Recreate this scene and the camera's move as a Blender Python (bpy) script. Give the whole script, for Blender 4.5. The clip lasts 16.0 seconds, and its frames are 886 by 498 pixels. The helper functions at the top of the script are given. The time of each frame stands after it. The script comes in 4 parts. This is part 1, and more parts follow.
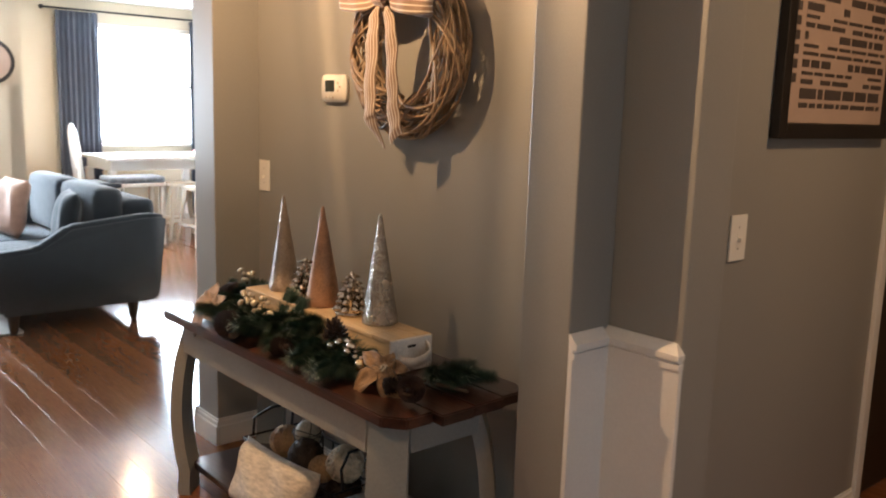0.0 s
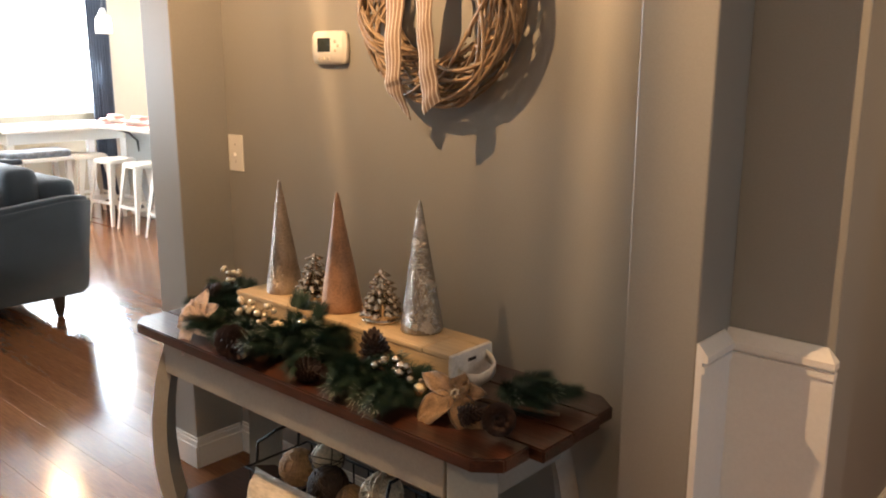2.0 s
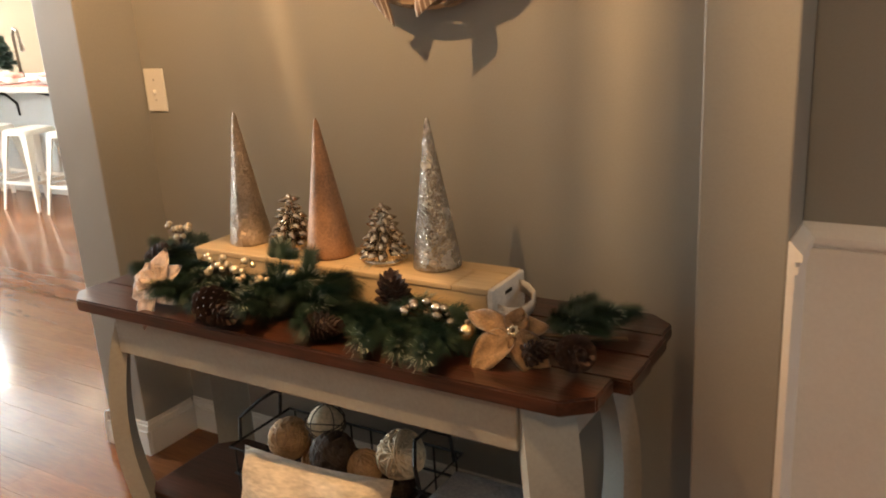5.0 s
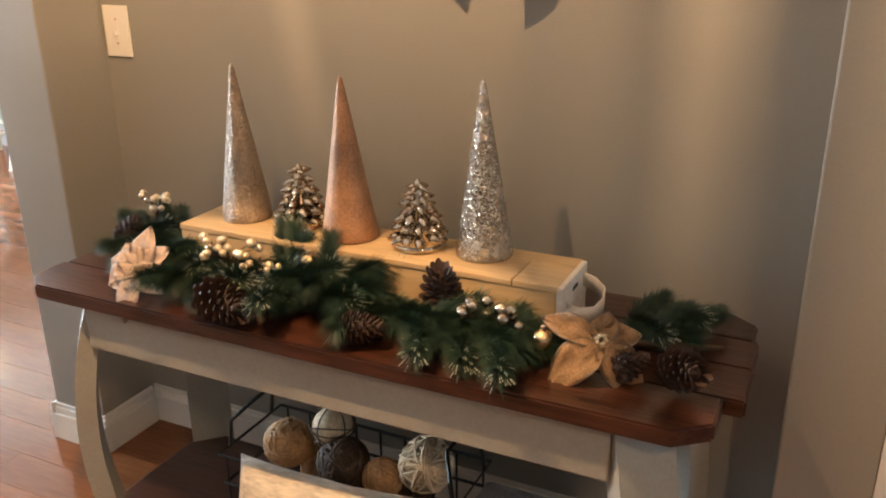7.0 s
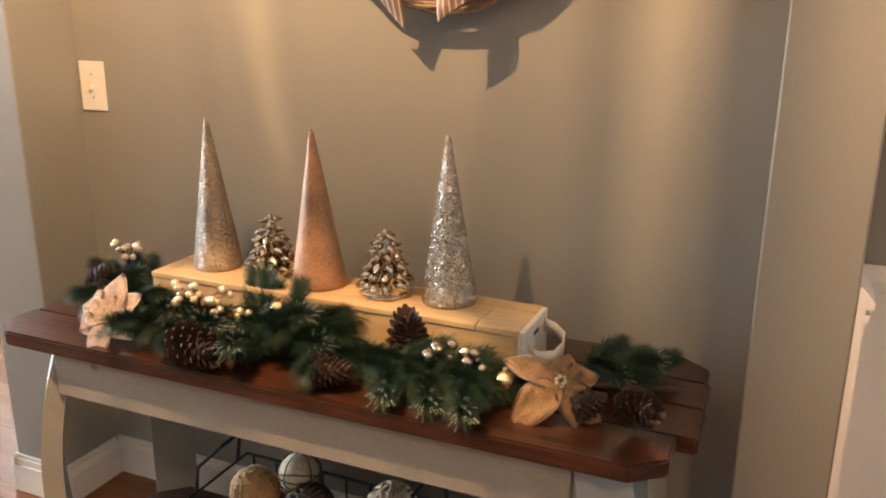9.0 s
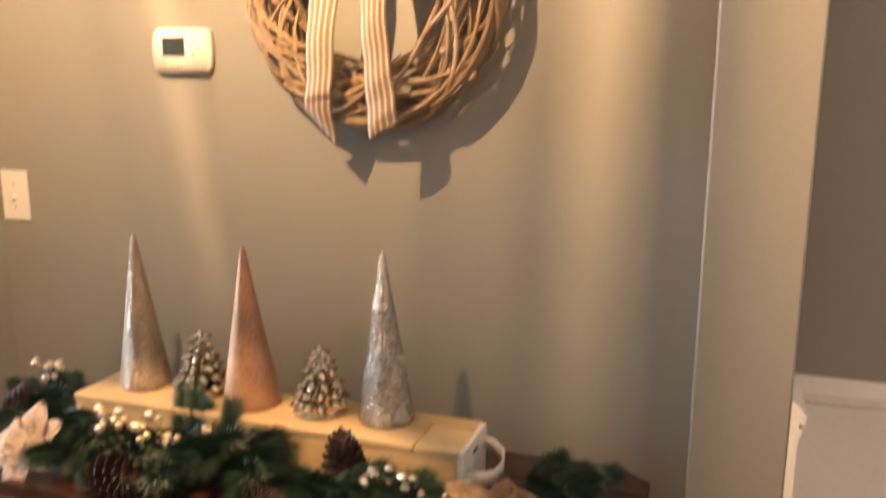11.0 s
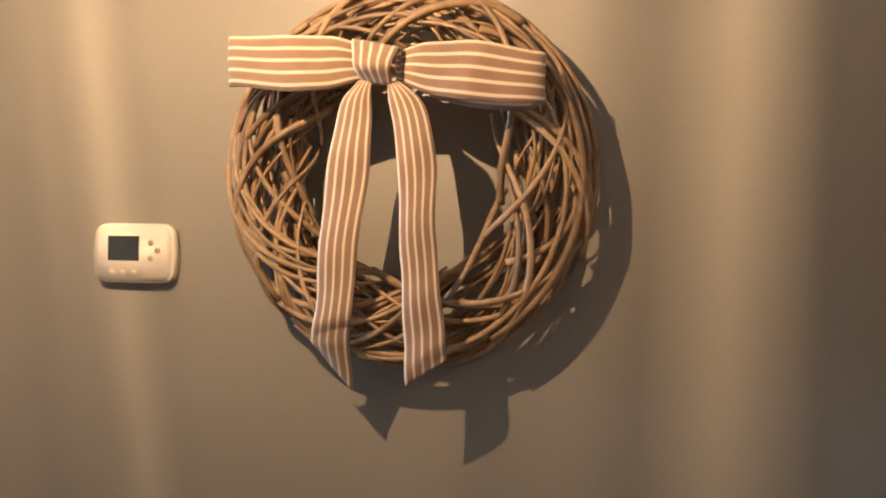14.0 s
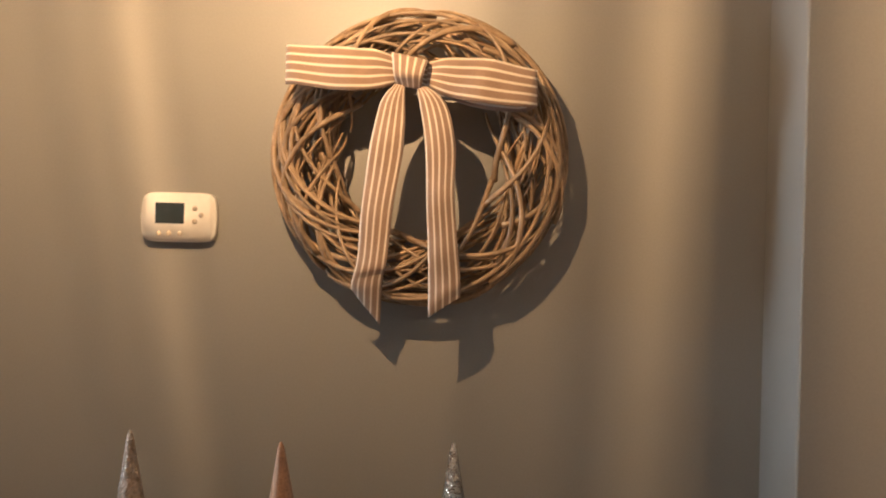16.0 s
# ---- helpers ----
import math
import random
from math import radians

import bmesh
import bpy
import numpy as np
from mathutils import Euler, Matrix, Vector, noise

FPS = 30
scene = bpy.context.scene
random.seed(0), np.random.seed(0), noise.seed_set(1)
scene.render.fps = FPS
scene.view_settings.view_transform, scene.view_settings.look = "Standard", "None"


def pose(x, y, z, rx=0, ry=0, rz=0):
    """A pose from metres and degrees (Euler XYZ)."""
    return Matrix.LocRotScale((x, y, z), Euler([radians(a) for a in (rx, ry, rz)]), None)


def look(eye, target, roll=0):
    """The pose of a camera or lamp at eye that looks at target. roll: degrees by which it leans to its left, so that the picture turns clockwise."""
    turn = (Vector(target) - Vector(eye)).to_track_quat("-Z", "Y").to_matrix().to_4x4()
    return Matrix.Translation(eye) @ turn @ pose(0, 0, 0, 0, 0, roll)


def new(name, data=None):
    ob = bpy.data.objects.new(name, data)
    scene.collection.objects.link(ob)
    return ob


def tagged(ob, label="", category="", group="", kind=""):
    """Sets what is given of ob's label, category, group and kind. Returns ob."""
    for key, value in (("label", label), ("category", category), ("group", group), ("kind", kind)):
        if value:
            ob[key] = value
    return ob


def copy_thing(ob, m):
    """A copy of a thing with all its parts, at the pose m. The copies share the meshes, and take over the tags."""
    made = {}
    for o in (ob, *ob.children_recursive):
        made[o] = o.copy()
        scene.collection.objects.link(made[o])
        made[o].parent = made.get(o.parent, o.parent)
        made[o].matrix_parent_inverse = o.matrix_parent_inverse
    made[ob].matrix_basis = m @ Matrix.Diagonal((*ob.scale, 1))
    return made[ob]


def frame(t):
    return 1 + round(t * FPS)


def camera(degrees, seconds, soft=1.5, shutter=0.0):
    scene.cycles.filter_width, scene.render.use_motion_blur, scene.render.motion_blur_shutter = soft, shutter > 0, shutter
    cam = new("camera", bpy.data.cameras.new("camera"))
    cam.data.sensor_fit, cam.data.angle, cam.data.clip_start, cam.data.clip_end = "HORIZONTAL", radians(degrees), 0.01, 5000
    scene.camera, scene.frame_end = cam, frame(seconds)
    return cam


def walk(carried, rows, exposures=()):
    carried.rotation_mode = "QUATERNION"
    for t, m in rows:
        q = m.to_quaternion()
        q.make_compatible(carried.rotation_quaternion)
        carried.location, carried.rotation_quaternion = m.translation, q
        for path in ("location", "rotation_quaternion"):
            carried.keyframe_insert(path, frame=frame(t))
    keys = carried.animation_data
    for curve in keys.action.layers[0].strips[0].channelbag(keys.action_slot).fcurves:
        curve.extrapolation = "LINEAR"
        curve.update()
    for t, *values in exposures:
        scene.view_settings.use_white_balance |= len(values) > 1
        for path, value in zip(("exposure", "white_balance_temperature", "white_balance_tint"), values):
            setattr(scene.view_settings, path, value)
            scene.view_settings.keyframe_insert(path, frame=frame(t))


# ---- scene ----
cam = camera(55.5, 16.0, soft=2.0, shutter=0.5)
PATH = [
    (0, (3.178, -1.757, 1.466), (1.69, -0.462, 1.136), 1.8),
    (0.5, (2.966, -1.783, 1.462), (1.568, -0.398, 1.104), -0.6),
    (1, (2.806, -1.822, 1.443), (1.564, -0.301, 1.066), 1.0),
    (1.5, (2.662, -1.776, 1.459), (1.409, -0.26, 1.091), -1.8),
    (2, (2.577, -1.749, 1.485), (1.27, -0.3, 1.05), 0.1),
    (2.5, (2.522, -1.764, 1.5), (1.209, -0.309, 1.103), -0.3),
    (3, (2.399, -1.816, 1.509), (1.207, -0.269, 1.08), -4.4),
    (3.5, (2.339, -1.847, 1.536), (1.231, -0.245, 1.084), -8.9),
    (4, (2.316, -1.859, 1.511), (1.187, -0.298, 0.973), -8.0),
    (4.2, (2.292, -1.855, 1.459), (1.184, -0.286, 0.902), -6.4),
    (6.3, (1.791, -1.638, 1.38), (0.886, 0.034, 0.76), -0.5),
    (6.5, (1.759, -1.662, 1.389), (0.904, 0.025, 0.74), 0.0),
    (7, (1.728, -1.658, 1.393), (0.916, 0.03, 0.691), -0.5),
    (7.5, (1.724, -1.688, 1.413), (0.954, 0.035, 0.751), -0.7),
    (8, (1.745, -1.722, 1.393), (0.973, 0.032, 0.82), -0.1),
    (10.5, (1.757, -1.722, 1.396), (1.051, 0.06, 0.826), 1.6),
    (11, (1.748, -1.684, 1.48), (1.113, 0.167, 1.069), 0.3),
    (11.5, (1.734, -1.7, 1.524), (1.131, 0.195, 1.305), -0.2),
    (12, (1.714, -1.664, 1.538), (1.149, 0.248, 1.387), 1.3),
    (12.5, (1.656, -1.585, 1.535), (1.09, 0.33, 1.423), 0.6),
    (13, (1.556, -1.442, 1.548), (0.97, 0.469, 1.483), -0.4),
    (13.5, (1.464, -1.3, 1.54), (0.885, 0.615, 1.552), 0.2),
    (14, (1.41, -1.263, 1.537), (0.904, 0.672, 1.54), 0.8),
    (14.5, (1.351, -1.289, 1.538), (0.954, 0.671, 1.537), 0.3),
    (15, (1.221, -1.438, 1.522), (0.979, 0.547, 1.508), -1.2),
    (15.5, (1.174, -1.575, 1.494), (1.055, 0.422, 1.479), -0.9),
    (16, (1.203, -1.679, 1.49), (1.059, 0.315, 1.47), 1.3),
]
EXPOSURES = [(0, -0.03, 6200, 10), (0.6, 0.13, 6300, 10), (1.5, 0.3, 6450, 10), (2.5, 0.12, 6600, 10), (3.0, 0.05, 6900, 10), (3.5, 0.17, 7300, 10), (4.2, 0.25, 7400, 10), (6.3, 0.64, 6800, 10), (7, 0.69, 6600, 10), (8, 0.86, 6600, 10), (10.5, 0.88, 6500, 10), (11, 0.9, 6600, 10), (11.5, 0.53, 6500, 10), (12, 0.3, 6300, 10), (13, -0.06, 6150, 10), (14, -0.16, 6100, 10), (16, -0.24, 6200, 10)]
walk(cam, [(t, look(e, g, r)) for t, e, g, r in PATH], EXPOSURES)

# ---- light ----
world = bpy.data.worlds.new("world")
scene.world = world
world.use_nodes = True
sky = world.node_tree.nodes.new("ShaderNodeTexSky")
sky.sky_type, sky.sun_disc = "NISHITA", False
sky.sun_elevation, sky.sun_rotation = radians(28), radians(250)
world.node_tree.links.new(sky.outputs["Color"], world.node_tree.nodes["Background"].inputs["Color"])
world.node_tree.nodes["Background"].inputs["Strength"].default_value = 0.15


def lamp(name, kind, m, energy, color, size=0.05, size_y=None):
    data = bpy.data.lights.new(name, kind)
    data.energy, data.color = energy, color
    if kind == "AREA":
        data.shape, data.size, data.size_y = "RECTANGLE", size, size_y or size
    elif kind == "SUN":
        data.angle = size
    else:
        data.shadow_soft_size = size
    ob = new(name, data)
    ob.matrix_world = m
    return ob


WARM = (1.0, 0.61, 0.31)
DAY = (0.74, 0.88, 1.0)
BULB = (0.80, -1.00, 2.16)
lamp("sun_light", "SUN", look((-12, 5, 8), (0, 0, 0)), 3.0, (1.0, 0.95, 0.88), radians(0.5))
lamp("hall_bulb_light", "POINT", pose(*BULB), 175, WARM, 0.006)
lamp("hall_can_light", "AREA", look((2.95, 0.70, 2.47), (2.85, 0.70, 0)), 16, WARM, 0.12)
# Added fill lamp, no known source: brightens the table front and the panelling.
lamp("added_front_fill_light", "AREA", look((2.75, -2.30, 2.47), (2.6, -1.9, 0)), 13, WARM, 0.16)
lamp("dining_can_light", "AREA", look((-4.85, 1.22, 2.47), (-4.85, 1.23, 0)), 36, WARM, 0.16)
lamp("dining_window_light", "AREA", look((-6.42, 2.1, 1.62), (0, 1.6, 1.0)), 200, DAY, 1.2, 1.3)
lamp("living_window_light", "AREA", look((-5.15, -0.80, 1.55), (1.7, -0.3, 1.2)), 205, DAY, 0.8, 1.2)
lamp("door_glass_light", "AREA", look((4.72, -0.85, 1.05), (1.9, -0.1, 0.8)), 6, DAY, 0.5, 1.5)
lamp("kitchen_window_light", "AREA", look((-3.6, 4.52, 1.6), (-4.2, 1.5, 0.8)), 120, (0.95, 0.97, 1.0), 1.4, 0.9)

# ---- materials ----


def mat(name, color, rough=0.5, metal=0.0, var=0.12, scale=6.0, fine=90.0, bump=0.08, tint=None, coat=0.0, sheen=0.0, stretch=(1, 1, 1), island=0.0, spec=0.5):
    """Paint, cloth, metal or wood: a base colour with broad stains, fine grain and a slight relief."""
    m = bpy.data.materials.new(name)
    m.use_nodes = True
    nt = m.node_tree
    b = nt.nodes["Principled BSDF"]
    tc = nt.nodes.new("ShaderNodeTexCoord")
    mp = nt.nodes.new("ShaderNodeMapping")
    mp.inputs["Scale"].default_value = stretch
    nt.links.new(tc.outputs["Object"], mp.inputs["Vector"])
    broad, grain = nt.nodes.new("ShaderNodeTexNoise"), nt.nodes.new("ShaderNodeTexNoise")
    for n, s, d in ((broad, scale, 4), (grain, fine, 3)):
        n.inputs["Scale"].default_value, n.inputs["Detail"].default_value = s, d
        nt.links.new(mp.outputs["Vector"], n.inputs["Vector"])
    ramp = nt.nodes.new("ShaderNodeValToRGB")
    lo = tint or [c * (1 - 1.6 * var) for c in color]
    ramp.color_ramp.elements[0].color = (*lo, 1)
    ramp.color_ramp.elements[0].position = 0.3
    ramp.color_ramp.elements[1].color = (*[min(1, c * (1 + var)) for c in color], 1)
    ramp.color_ramp.elements[1].position = 0.72
    mixf = nt.nodes.new("ShaderNodeMath")
    mixf.operation = "MULTIPLY_ADD"
    nt.links.new(grain.outputs["Fac"], mixf.inputs[0])
    mixf.inputs[1].default_value = 0.45
    half = nt.nodes.new("ShaderNodeMath")
    half.operation = "MULTIPLY"
    half.inputs[1].default_value = 0.55
    nt.links.new(broad.outputs["Fac"], half.inputs[0])
    nt.links.new(half.outputs[0], mixf.inputs[2])
    nt.links.new(mixf.outputs[0], ramp.inputs["Fac"])
    out = ramp.outputs["Color"]
    if island:
        info = nt.nodes.new("ShaderNodeObjectInfo")
        hsv = nt.nodes.new("ShaderNodeHueSaturation")
        rng = nt.nodes.new("ShaderNodeMapRange")
        rng.inputs["To Min"].default_value, rng.inputs["To Max"].default_value = 1 - island, 1 + island
        nt.links.new(info.outputs["Random"], rng.inputs["Value"])
        nt.links.new(rng.outputs["Result"], hsv.inputs["Value"])
        nt.links.new(out, hsv.inputs["Color"])
        out = hsv.outputs["Color"]
    nt.links.new(out, b.inputs["Base Color"])
    b.inputs["Metallic"].default_value = metal
    b.inputs["Specular IOR Level"].default_value = spec
    b.inputs["Coat Weight"].default_value = coat
    b.inputs["Coat Roughness"].default_value = 0.15
    b.inputs["Sheen Weight"].default_value = sheen
    rr = nt.nodes.new("ShaderNodeMapRange")
    rr.inputs["To Min"].default_value, rr.inputs["To Max"].default_value = max(0.02, rough - 0.08), min(1, rough + 0.08)
    nt.links.new(broad.outputs["Fac"], rr.inputs["Value"])
    nt.links.new(rr.outputs["Result"], b.inputs["Roughness"])
    if bump:
        bp = nt.nodes.new("ShaderNodeBump")
        bp.inputs["Strength"].default_value, bp.inputs["Distance"].default_value = bump, 0.004
        nt.links.new(grain.outputs["Fac"], bp.inputs["Height"])
        nt.links.new(bp.outputs["Normal"], b.inputs["Normal"])
    return m


def glow(name, color, strength):
    m = bpy.data.materials.new(name)
    m.use_nodes = True
    b = m.node_tree.nodes["Principled BSDF"]
    b.inputs["Base Color"].default_value = (*color, 1)
    b.inputs["Emission Color"].default_value, b.inputs["Emission Strength"].default_value = (*color, 1), strength
    return m


def glitter(name, color, size, metal=0.9, rough=0.28):
    """Coarse glitter: tiny facets that each face their own way."""
    m = mat(name, color, rough, metal, 0.25, 20, 160, 0)
    nt = m.node_tree
    b = nt.nodes["Principled BSDF"]
    tc, v = nt.nodes.new("ShaderNodeTexCoord"), nt.nodes.new("ShaderNodeTexVoronoi")
    v.inputs["Scale"].default_value = size
    nt.links.new(tc.outputs["Object"], v.inputs["Vector"])
    sub = nt.nodes.new("ShaderNodeVectorMath")
    sub.operation = "SUBTRACT"
    sub.inputs[1].default_value = (0.5, 0.5, 0.5)
    nt.links.new(v.outputs["Color"], sub.inputs[0])
    sc = nt.nodes.new("ShaderNodeVectorMath")
    sc.operation = "SCALE"
    sc.inputs["Scale"].default_value = 1.5
    nt.links.new(sub.outputs[0], sc.inputs[0])
    geo, add, nrm = nt.nodes.new("ShaderNodeNewGeometry"), nt.nodes.new("ShaderNodeVectorMath"), nt.nodes.new("ShaderNodeVectorMath")
    nrm.operation = "NORMALIZE"
    nt.links.new(geo.outputs["Normal"], add.inputs[0])
    nt.links.new(sc.outputs[0], add.inputs[1])
    nt.links.new(add.outputs[0], nrm.inputs[0])
    nt.links.new(nrm.outputs[0], b.inputs["Normal"])
    return m


def ribbon_cloth(name, ground, stripe, count):
    """Woven ribbon with stripes along its length, by the ribbon's own width."""
    m = mat(name, ground, 0.85, 0, 0.12, 30, 500, 0.2, sheen=0.3)
    nt = m.node_tree
    b = nt.nodes["Principled BSDF"]
    old = b.inputs["Base Color"].links[0].from_socket
    uv, sep, w = nt.nodes.new("ShaderNodeUVMap"), nt.nodes.new("ShaderNodeSeparateXYZ"), nt.nodes.new("ShaderNodeMath")
    nt.links.new(uv.outputs["UV"], sep.inputs[0])
    w.operation = "MULTIPLY"
    w.inputs[1].default_value = count
    nt.links.new(sep.outputs["X"], w.inputs[0])
    fr = nt.nodes.new("ShaderNodeMath")
    fr.operation = "FRACT"
    nt.links.new(w.outputs[0], fr.inputs[0])
    rp = nt.nodes.new("ShaderNodeValToRGB")
    rp.color_ramp.interpolation = "LINEAR"
    e = rp.color_ramp.elements
    e[0].position, e[0].color = 0.20, (1, 1, 1, 1)
    e[1].position, e[1].color = 0.27, (0, 0, 0, 1)
    for p, c in ((0.92, 0), (0.99, 1)):
        x = e.new(p)
        x.color = (c, c, c, 1)
    nt.links.new(fr.outputs[0], rp.inputs["Fac"])
    mx = nt.nodes.new("ShaderNodeMix")
    mx.data_type = "RGBA"
    nt.links.new(rp.outputs["Color"], mx.inputs["Factor"])
    nt.links.new(old, mx.inputs["A"])
    mx.inputs["B"].default_value = (*stripe, 1)
    nt.links.new(mx.outputs["Result"], b.inputs["Base Color"])
    return m


GREY_PAINT = mat("grey_wall_paint", (0.30, 0.29, 0.262), 0.42, 0, 0.05, 1.4, 220, 0.05)
TAN_PAINT = mat("tan_wall_paint", (0.52, 0.45, 0.34), 0.6, 0, 0.05, 1.4, 220, 0.05)
WHITE_PAINT = mat("white_gloss_paint", (0.80, 0.78, 0.74), 0.35, 0, 0.04, 3, 120, 0.03)
CEILING_PAINT = mat("white_ceiling_paint", (0.80, 0.80, 0.78), 0.9, 0, 0.03, 2, 140, 0.15)
FLOOR_WOOD = mat("red_brown_floor_wood", (0.205, 0.080, 0.032), 0.15, 0, 0.30, 2.2, 40, 0.012, stretch=(0.25, 3, 3), island=0.12, spec=0.30)
TOP_WOOD = mat("dark_stained_pine", (0.050, 0.0185, 0.011), 0.32, 0, 0.66, 5, 36, 0.2, stretch=(0.3, 4, 4), island=0.22, coat=0.45)
TABLE_PAINT = mat("grey_chalk_paint", (0.32, 0.32, 0.285), 0.5, 0, 0.09, 4, 120, 0.05)
PINE = mat("pale_pine", (0.55, 0.405, 0.23), 0.5, 0, 0.16, 3, 30, 0.06, stretch=(0.35, 4, 4))
WORN_WHITE = mat("worn_white_paint", (0.72, 0.70, 0.66), 0.6, 0, 0.2, 18, 120, 0.2)
LEATHER = mat("white_leather_strap", (0.70, 0.66, 0.60), 0.55, 0, 0.15, 20, 200, 0.2)
TWIG = mat("peeled_willow", (0.385, 0.268, 0.158), 0.45, 0, 0.3, 14, 70, 0.15, tint=(0.165, 0.108, 0.062), island=0.38)
RIBBON = ribbon_cloth("striped_ribbon", (0.315, 0.205, 0.138), (0.74, 0.64, 0.51), 4.6)
PLASTIC = mat("cream_plastic", (0.83, 0.80, 0.73), 0.4, 0, 0.03, 8, 120, 0.02)
SCREEN = mat("grey_green_display", (0.030, 0.036, 0.030), 0.12, 0, 0.1, 8, 60, 0, coat=0.6)
SHADOW_GAP = mat("painted_slot_shade", (0.02, 0.018, 0.016), 0.8, 0, 0.1, 8, 60, 0)
BLACK_METAL = mat("black_wire_metal", (0.02, 0.02, 0.02), 0.45, 0.6, 0.15, 20, 90, 0.05)
SILVER_GLITTER = glitter("silver_glitter", (0.50, 0.46, 0.40), 540, 0.82, 0.26)
CHAMPAGNE_GLITTER = glitter("champagne_glitter", (0.40, 0.32, 0.25), 620, 0.55, 0.33)
COPPER_FLOCK = mat("rose_copper_flock", (0.37, 0.195, 0.105), 0.5, 0.30, 0.34, 22, 220, 0.35, sheen=0.25)
MERCURY = mat("mercury_glass", (0.70, 0.59, 0.49), 0.08, 1.0, 0.5, 40, 110, 0.12)
GOLD = mat("pale_gold_ball", (0.80, 0.62, 0.36), 0.18, 1.0, 0.08, 10, 90, 0)
BERRY = mat("pearl_gold_berry", (0.70, 0.60, 0.44), 0.28, 0.55, 0.1, 30, 90, 0)
NEEDLE = mat("dark_green_needles", (0.014, 0.040, 0.025), 0.55, 0, 0.35, 14, 60, 0, tint=(0.008, 0.024, 0.016), island=0.25)
FROST = mat("frosted_needle_tips", (0.30, 0.34, 0.28), 0.4, 0.2, 0.2, 30, 90, 0)
BARK = mat("brown_stem", (0.07, 0.04, 0.02), 0.8, 0, 0.3, 30, 90, 0.2)
CONE_BROWN = mat("pine_cone_brown", (0.040, 0.021, 0.016), 0.6, 0, 0.4, 40, 120, 0.2)
PETAL = mat("cream_velvet_petal", (0.72, 0.59, 0.51), 0.75, 0, 0.22, 24, 160, 0.25, sheen=0.5)
PETAL_GOLD = mat("gold_burlap_petal", (0.52, 0.34, 0.19), 0.65, 0.1, 0.36, 30, 220, 0.3, sheen=0.3)
KNIT = mat("cream_knit", (0.72, 0.65, 0.55), 0.95, 0, 0.30, 26, 80, 1.0, sheen=0.4, stretch=(0.45, 1, 1.6))
RATTAN = mat("natural_rattan", (0.52, 0.32, 0.16), 0.65, 0, 0.25, 30, 120, 0.2)
RATTAN_PALE = mat("pale_rattan", (0.72, 0.57, 0.38), 0.65, 0, 0.25, 30, 120, 0.2)
RATTAN_DARK = mat("dark_rattan", (0.07, 0.045, 0.03), 0.65, 0, 0.25, 30, 120, 0.2)
BLANKET = mat("blue_grey_blanket", (0.22, 0.25, 0.29), 0.95, 0, 0.4, 22, 120, 0.6, sheen=0.3)
SOFA = mat("slate_blue_sofa_cloth", (0.024, 0.034, 0.046), 0.9, 0, 0.14, 10, 260, 0.4, sheen=0.35)
CUSHION = mat("blush_cushion", (0.60, 0.36, 0.26), 0.9, 0, 0.14, 14, 200, 0.4, sheen=0.3)
CURTAIN = mat("navy_curtain_cloth", (0.040, 0.050, 0.075), 0.9, 0, 0.15, 8, 200, 0.3, sheen=0.3)
STONE = mat("pale_stone_counter", (0.66, 0.62, 0.55), 0.25, 0, 0.14, 14, 160, 0.02)
BAR_GREY = mat("pale_grey_panel", (0.46, 0.47, 0.46), 0.5, 0, 0.06, 4, 120, 0.03)
STOOL_WHITE = mat("white_enamelled_steel", (0.80, 0.78, 0.72), 0.3, 0, 0.05, 9, 120, 0.02)
STEEL = mat("brushed_steel", (0.42, 0.38, 0.34), 0.3, 1.0, 0.1, 20, 160, 0.04)
BRONZE = mat("dark_bronze", (0.09, 0.065, 0.045), 0.35, 0.7, 0.15, 20, 120, 0.03)
RED_CLOTH = mat("red_white_napkin", (0.50, 0.10, 0.08), 0.9, 0, 0.3, 26, 160, 0.3, tint=(0.66, 0.42, 0.36))
PAPER = mat("pale_print_paper", (0.42, 0.31, 0.25), 0.6, 0, 0.08, 8, 160, 0)
INK = mat("faded_black_ink", (0.06, 0.045, 0.04), 0.7, 0, 0.2, 40, 160, 0)
FRAME_BLACK = mat("black_frame_wood", (0.018, 0.014, 0.012), 0.4, 0, 0.3, 20, 90, 0.05)
DOOR_DARK = mat("dark_door_stain", (0.045, 0.028, 0.018), 0.45, 0, 0.3, 4, 40, 0.05, stretch=(4, 4, 0.4))
RUG = mat("pale_rug_pile", (0.52, 0.50, 0.46), 0.95, 0, 0.14, 9, 130, 0.8)
MILK_GLASS = glow("lit_milk_glass", (1.0, 0.86, 0.66), 5.0)
OUTSIDE = glow("bright_outside", (0.93, 0.97, 1.0), 9.0)


# Transparent filter, darker towards its bottom so the lower wall gets less light.
def light_filter(name, tint, low=0.31, high=1.2):
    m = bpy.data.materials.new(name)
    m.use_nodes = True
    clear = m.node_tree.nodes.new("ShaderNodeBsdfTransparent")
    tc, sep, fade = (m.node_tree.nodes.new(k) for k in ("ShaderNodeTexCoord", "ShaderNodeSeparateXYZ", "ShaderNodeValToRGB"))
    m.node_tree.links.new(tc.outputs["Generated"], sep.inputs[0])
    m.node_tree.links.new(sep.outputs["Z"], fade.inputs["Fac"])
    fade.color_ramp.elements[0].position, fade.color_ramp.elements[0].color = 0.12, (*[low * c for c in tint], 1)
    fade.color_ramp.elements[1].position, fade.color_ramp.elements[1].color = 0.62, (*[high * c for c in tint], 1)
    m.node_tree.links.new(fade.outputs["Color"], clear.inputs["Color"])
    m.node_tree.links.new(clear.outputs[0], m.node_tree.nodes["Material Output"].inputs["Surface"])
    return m


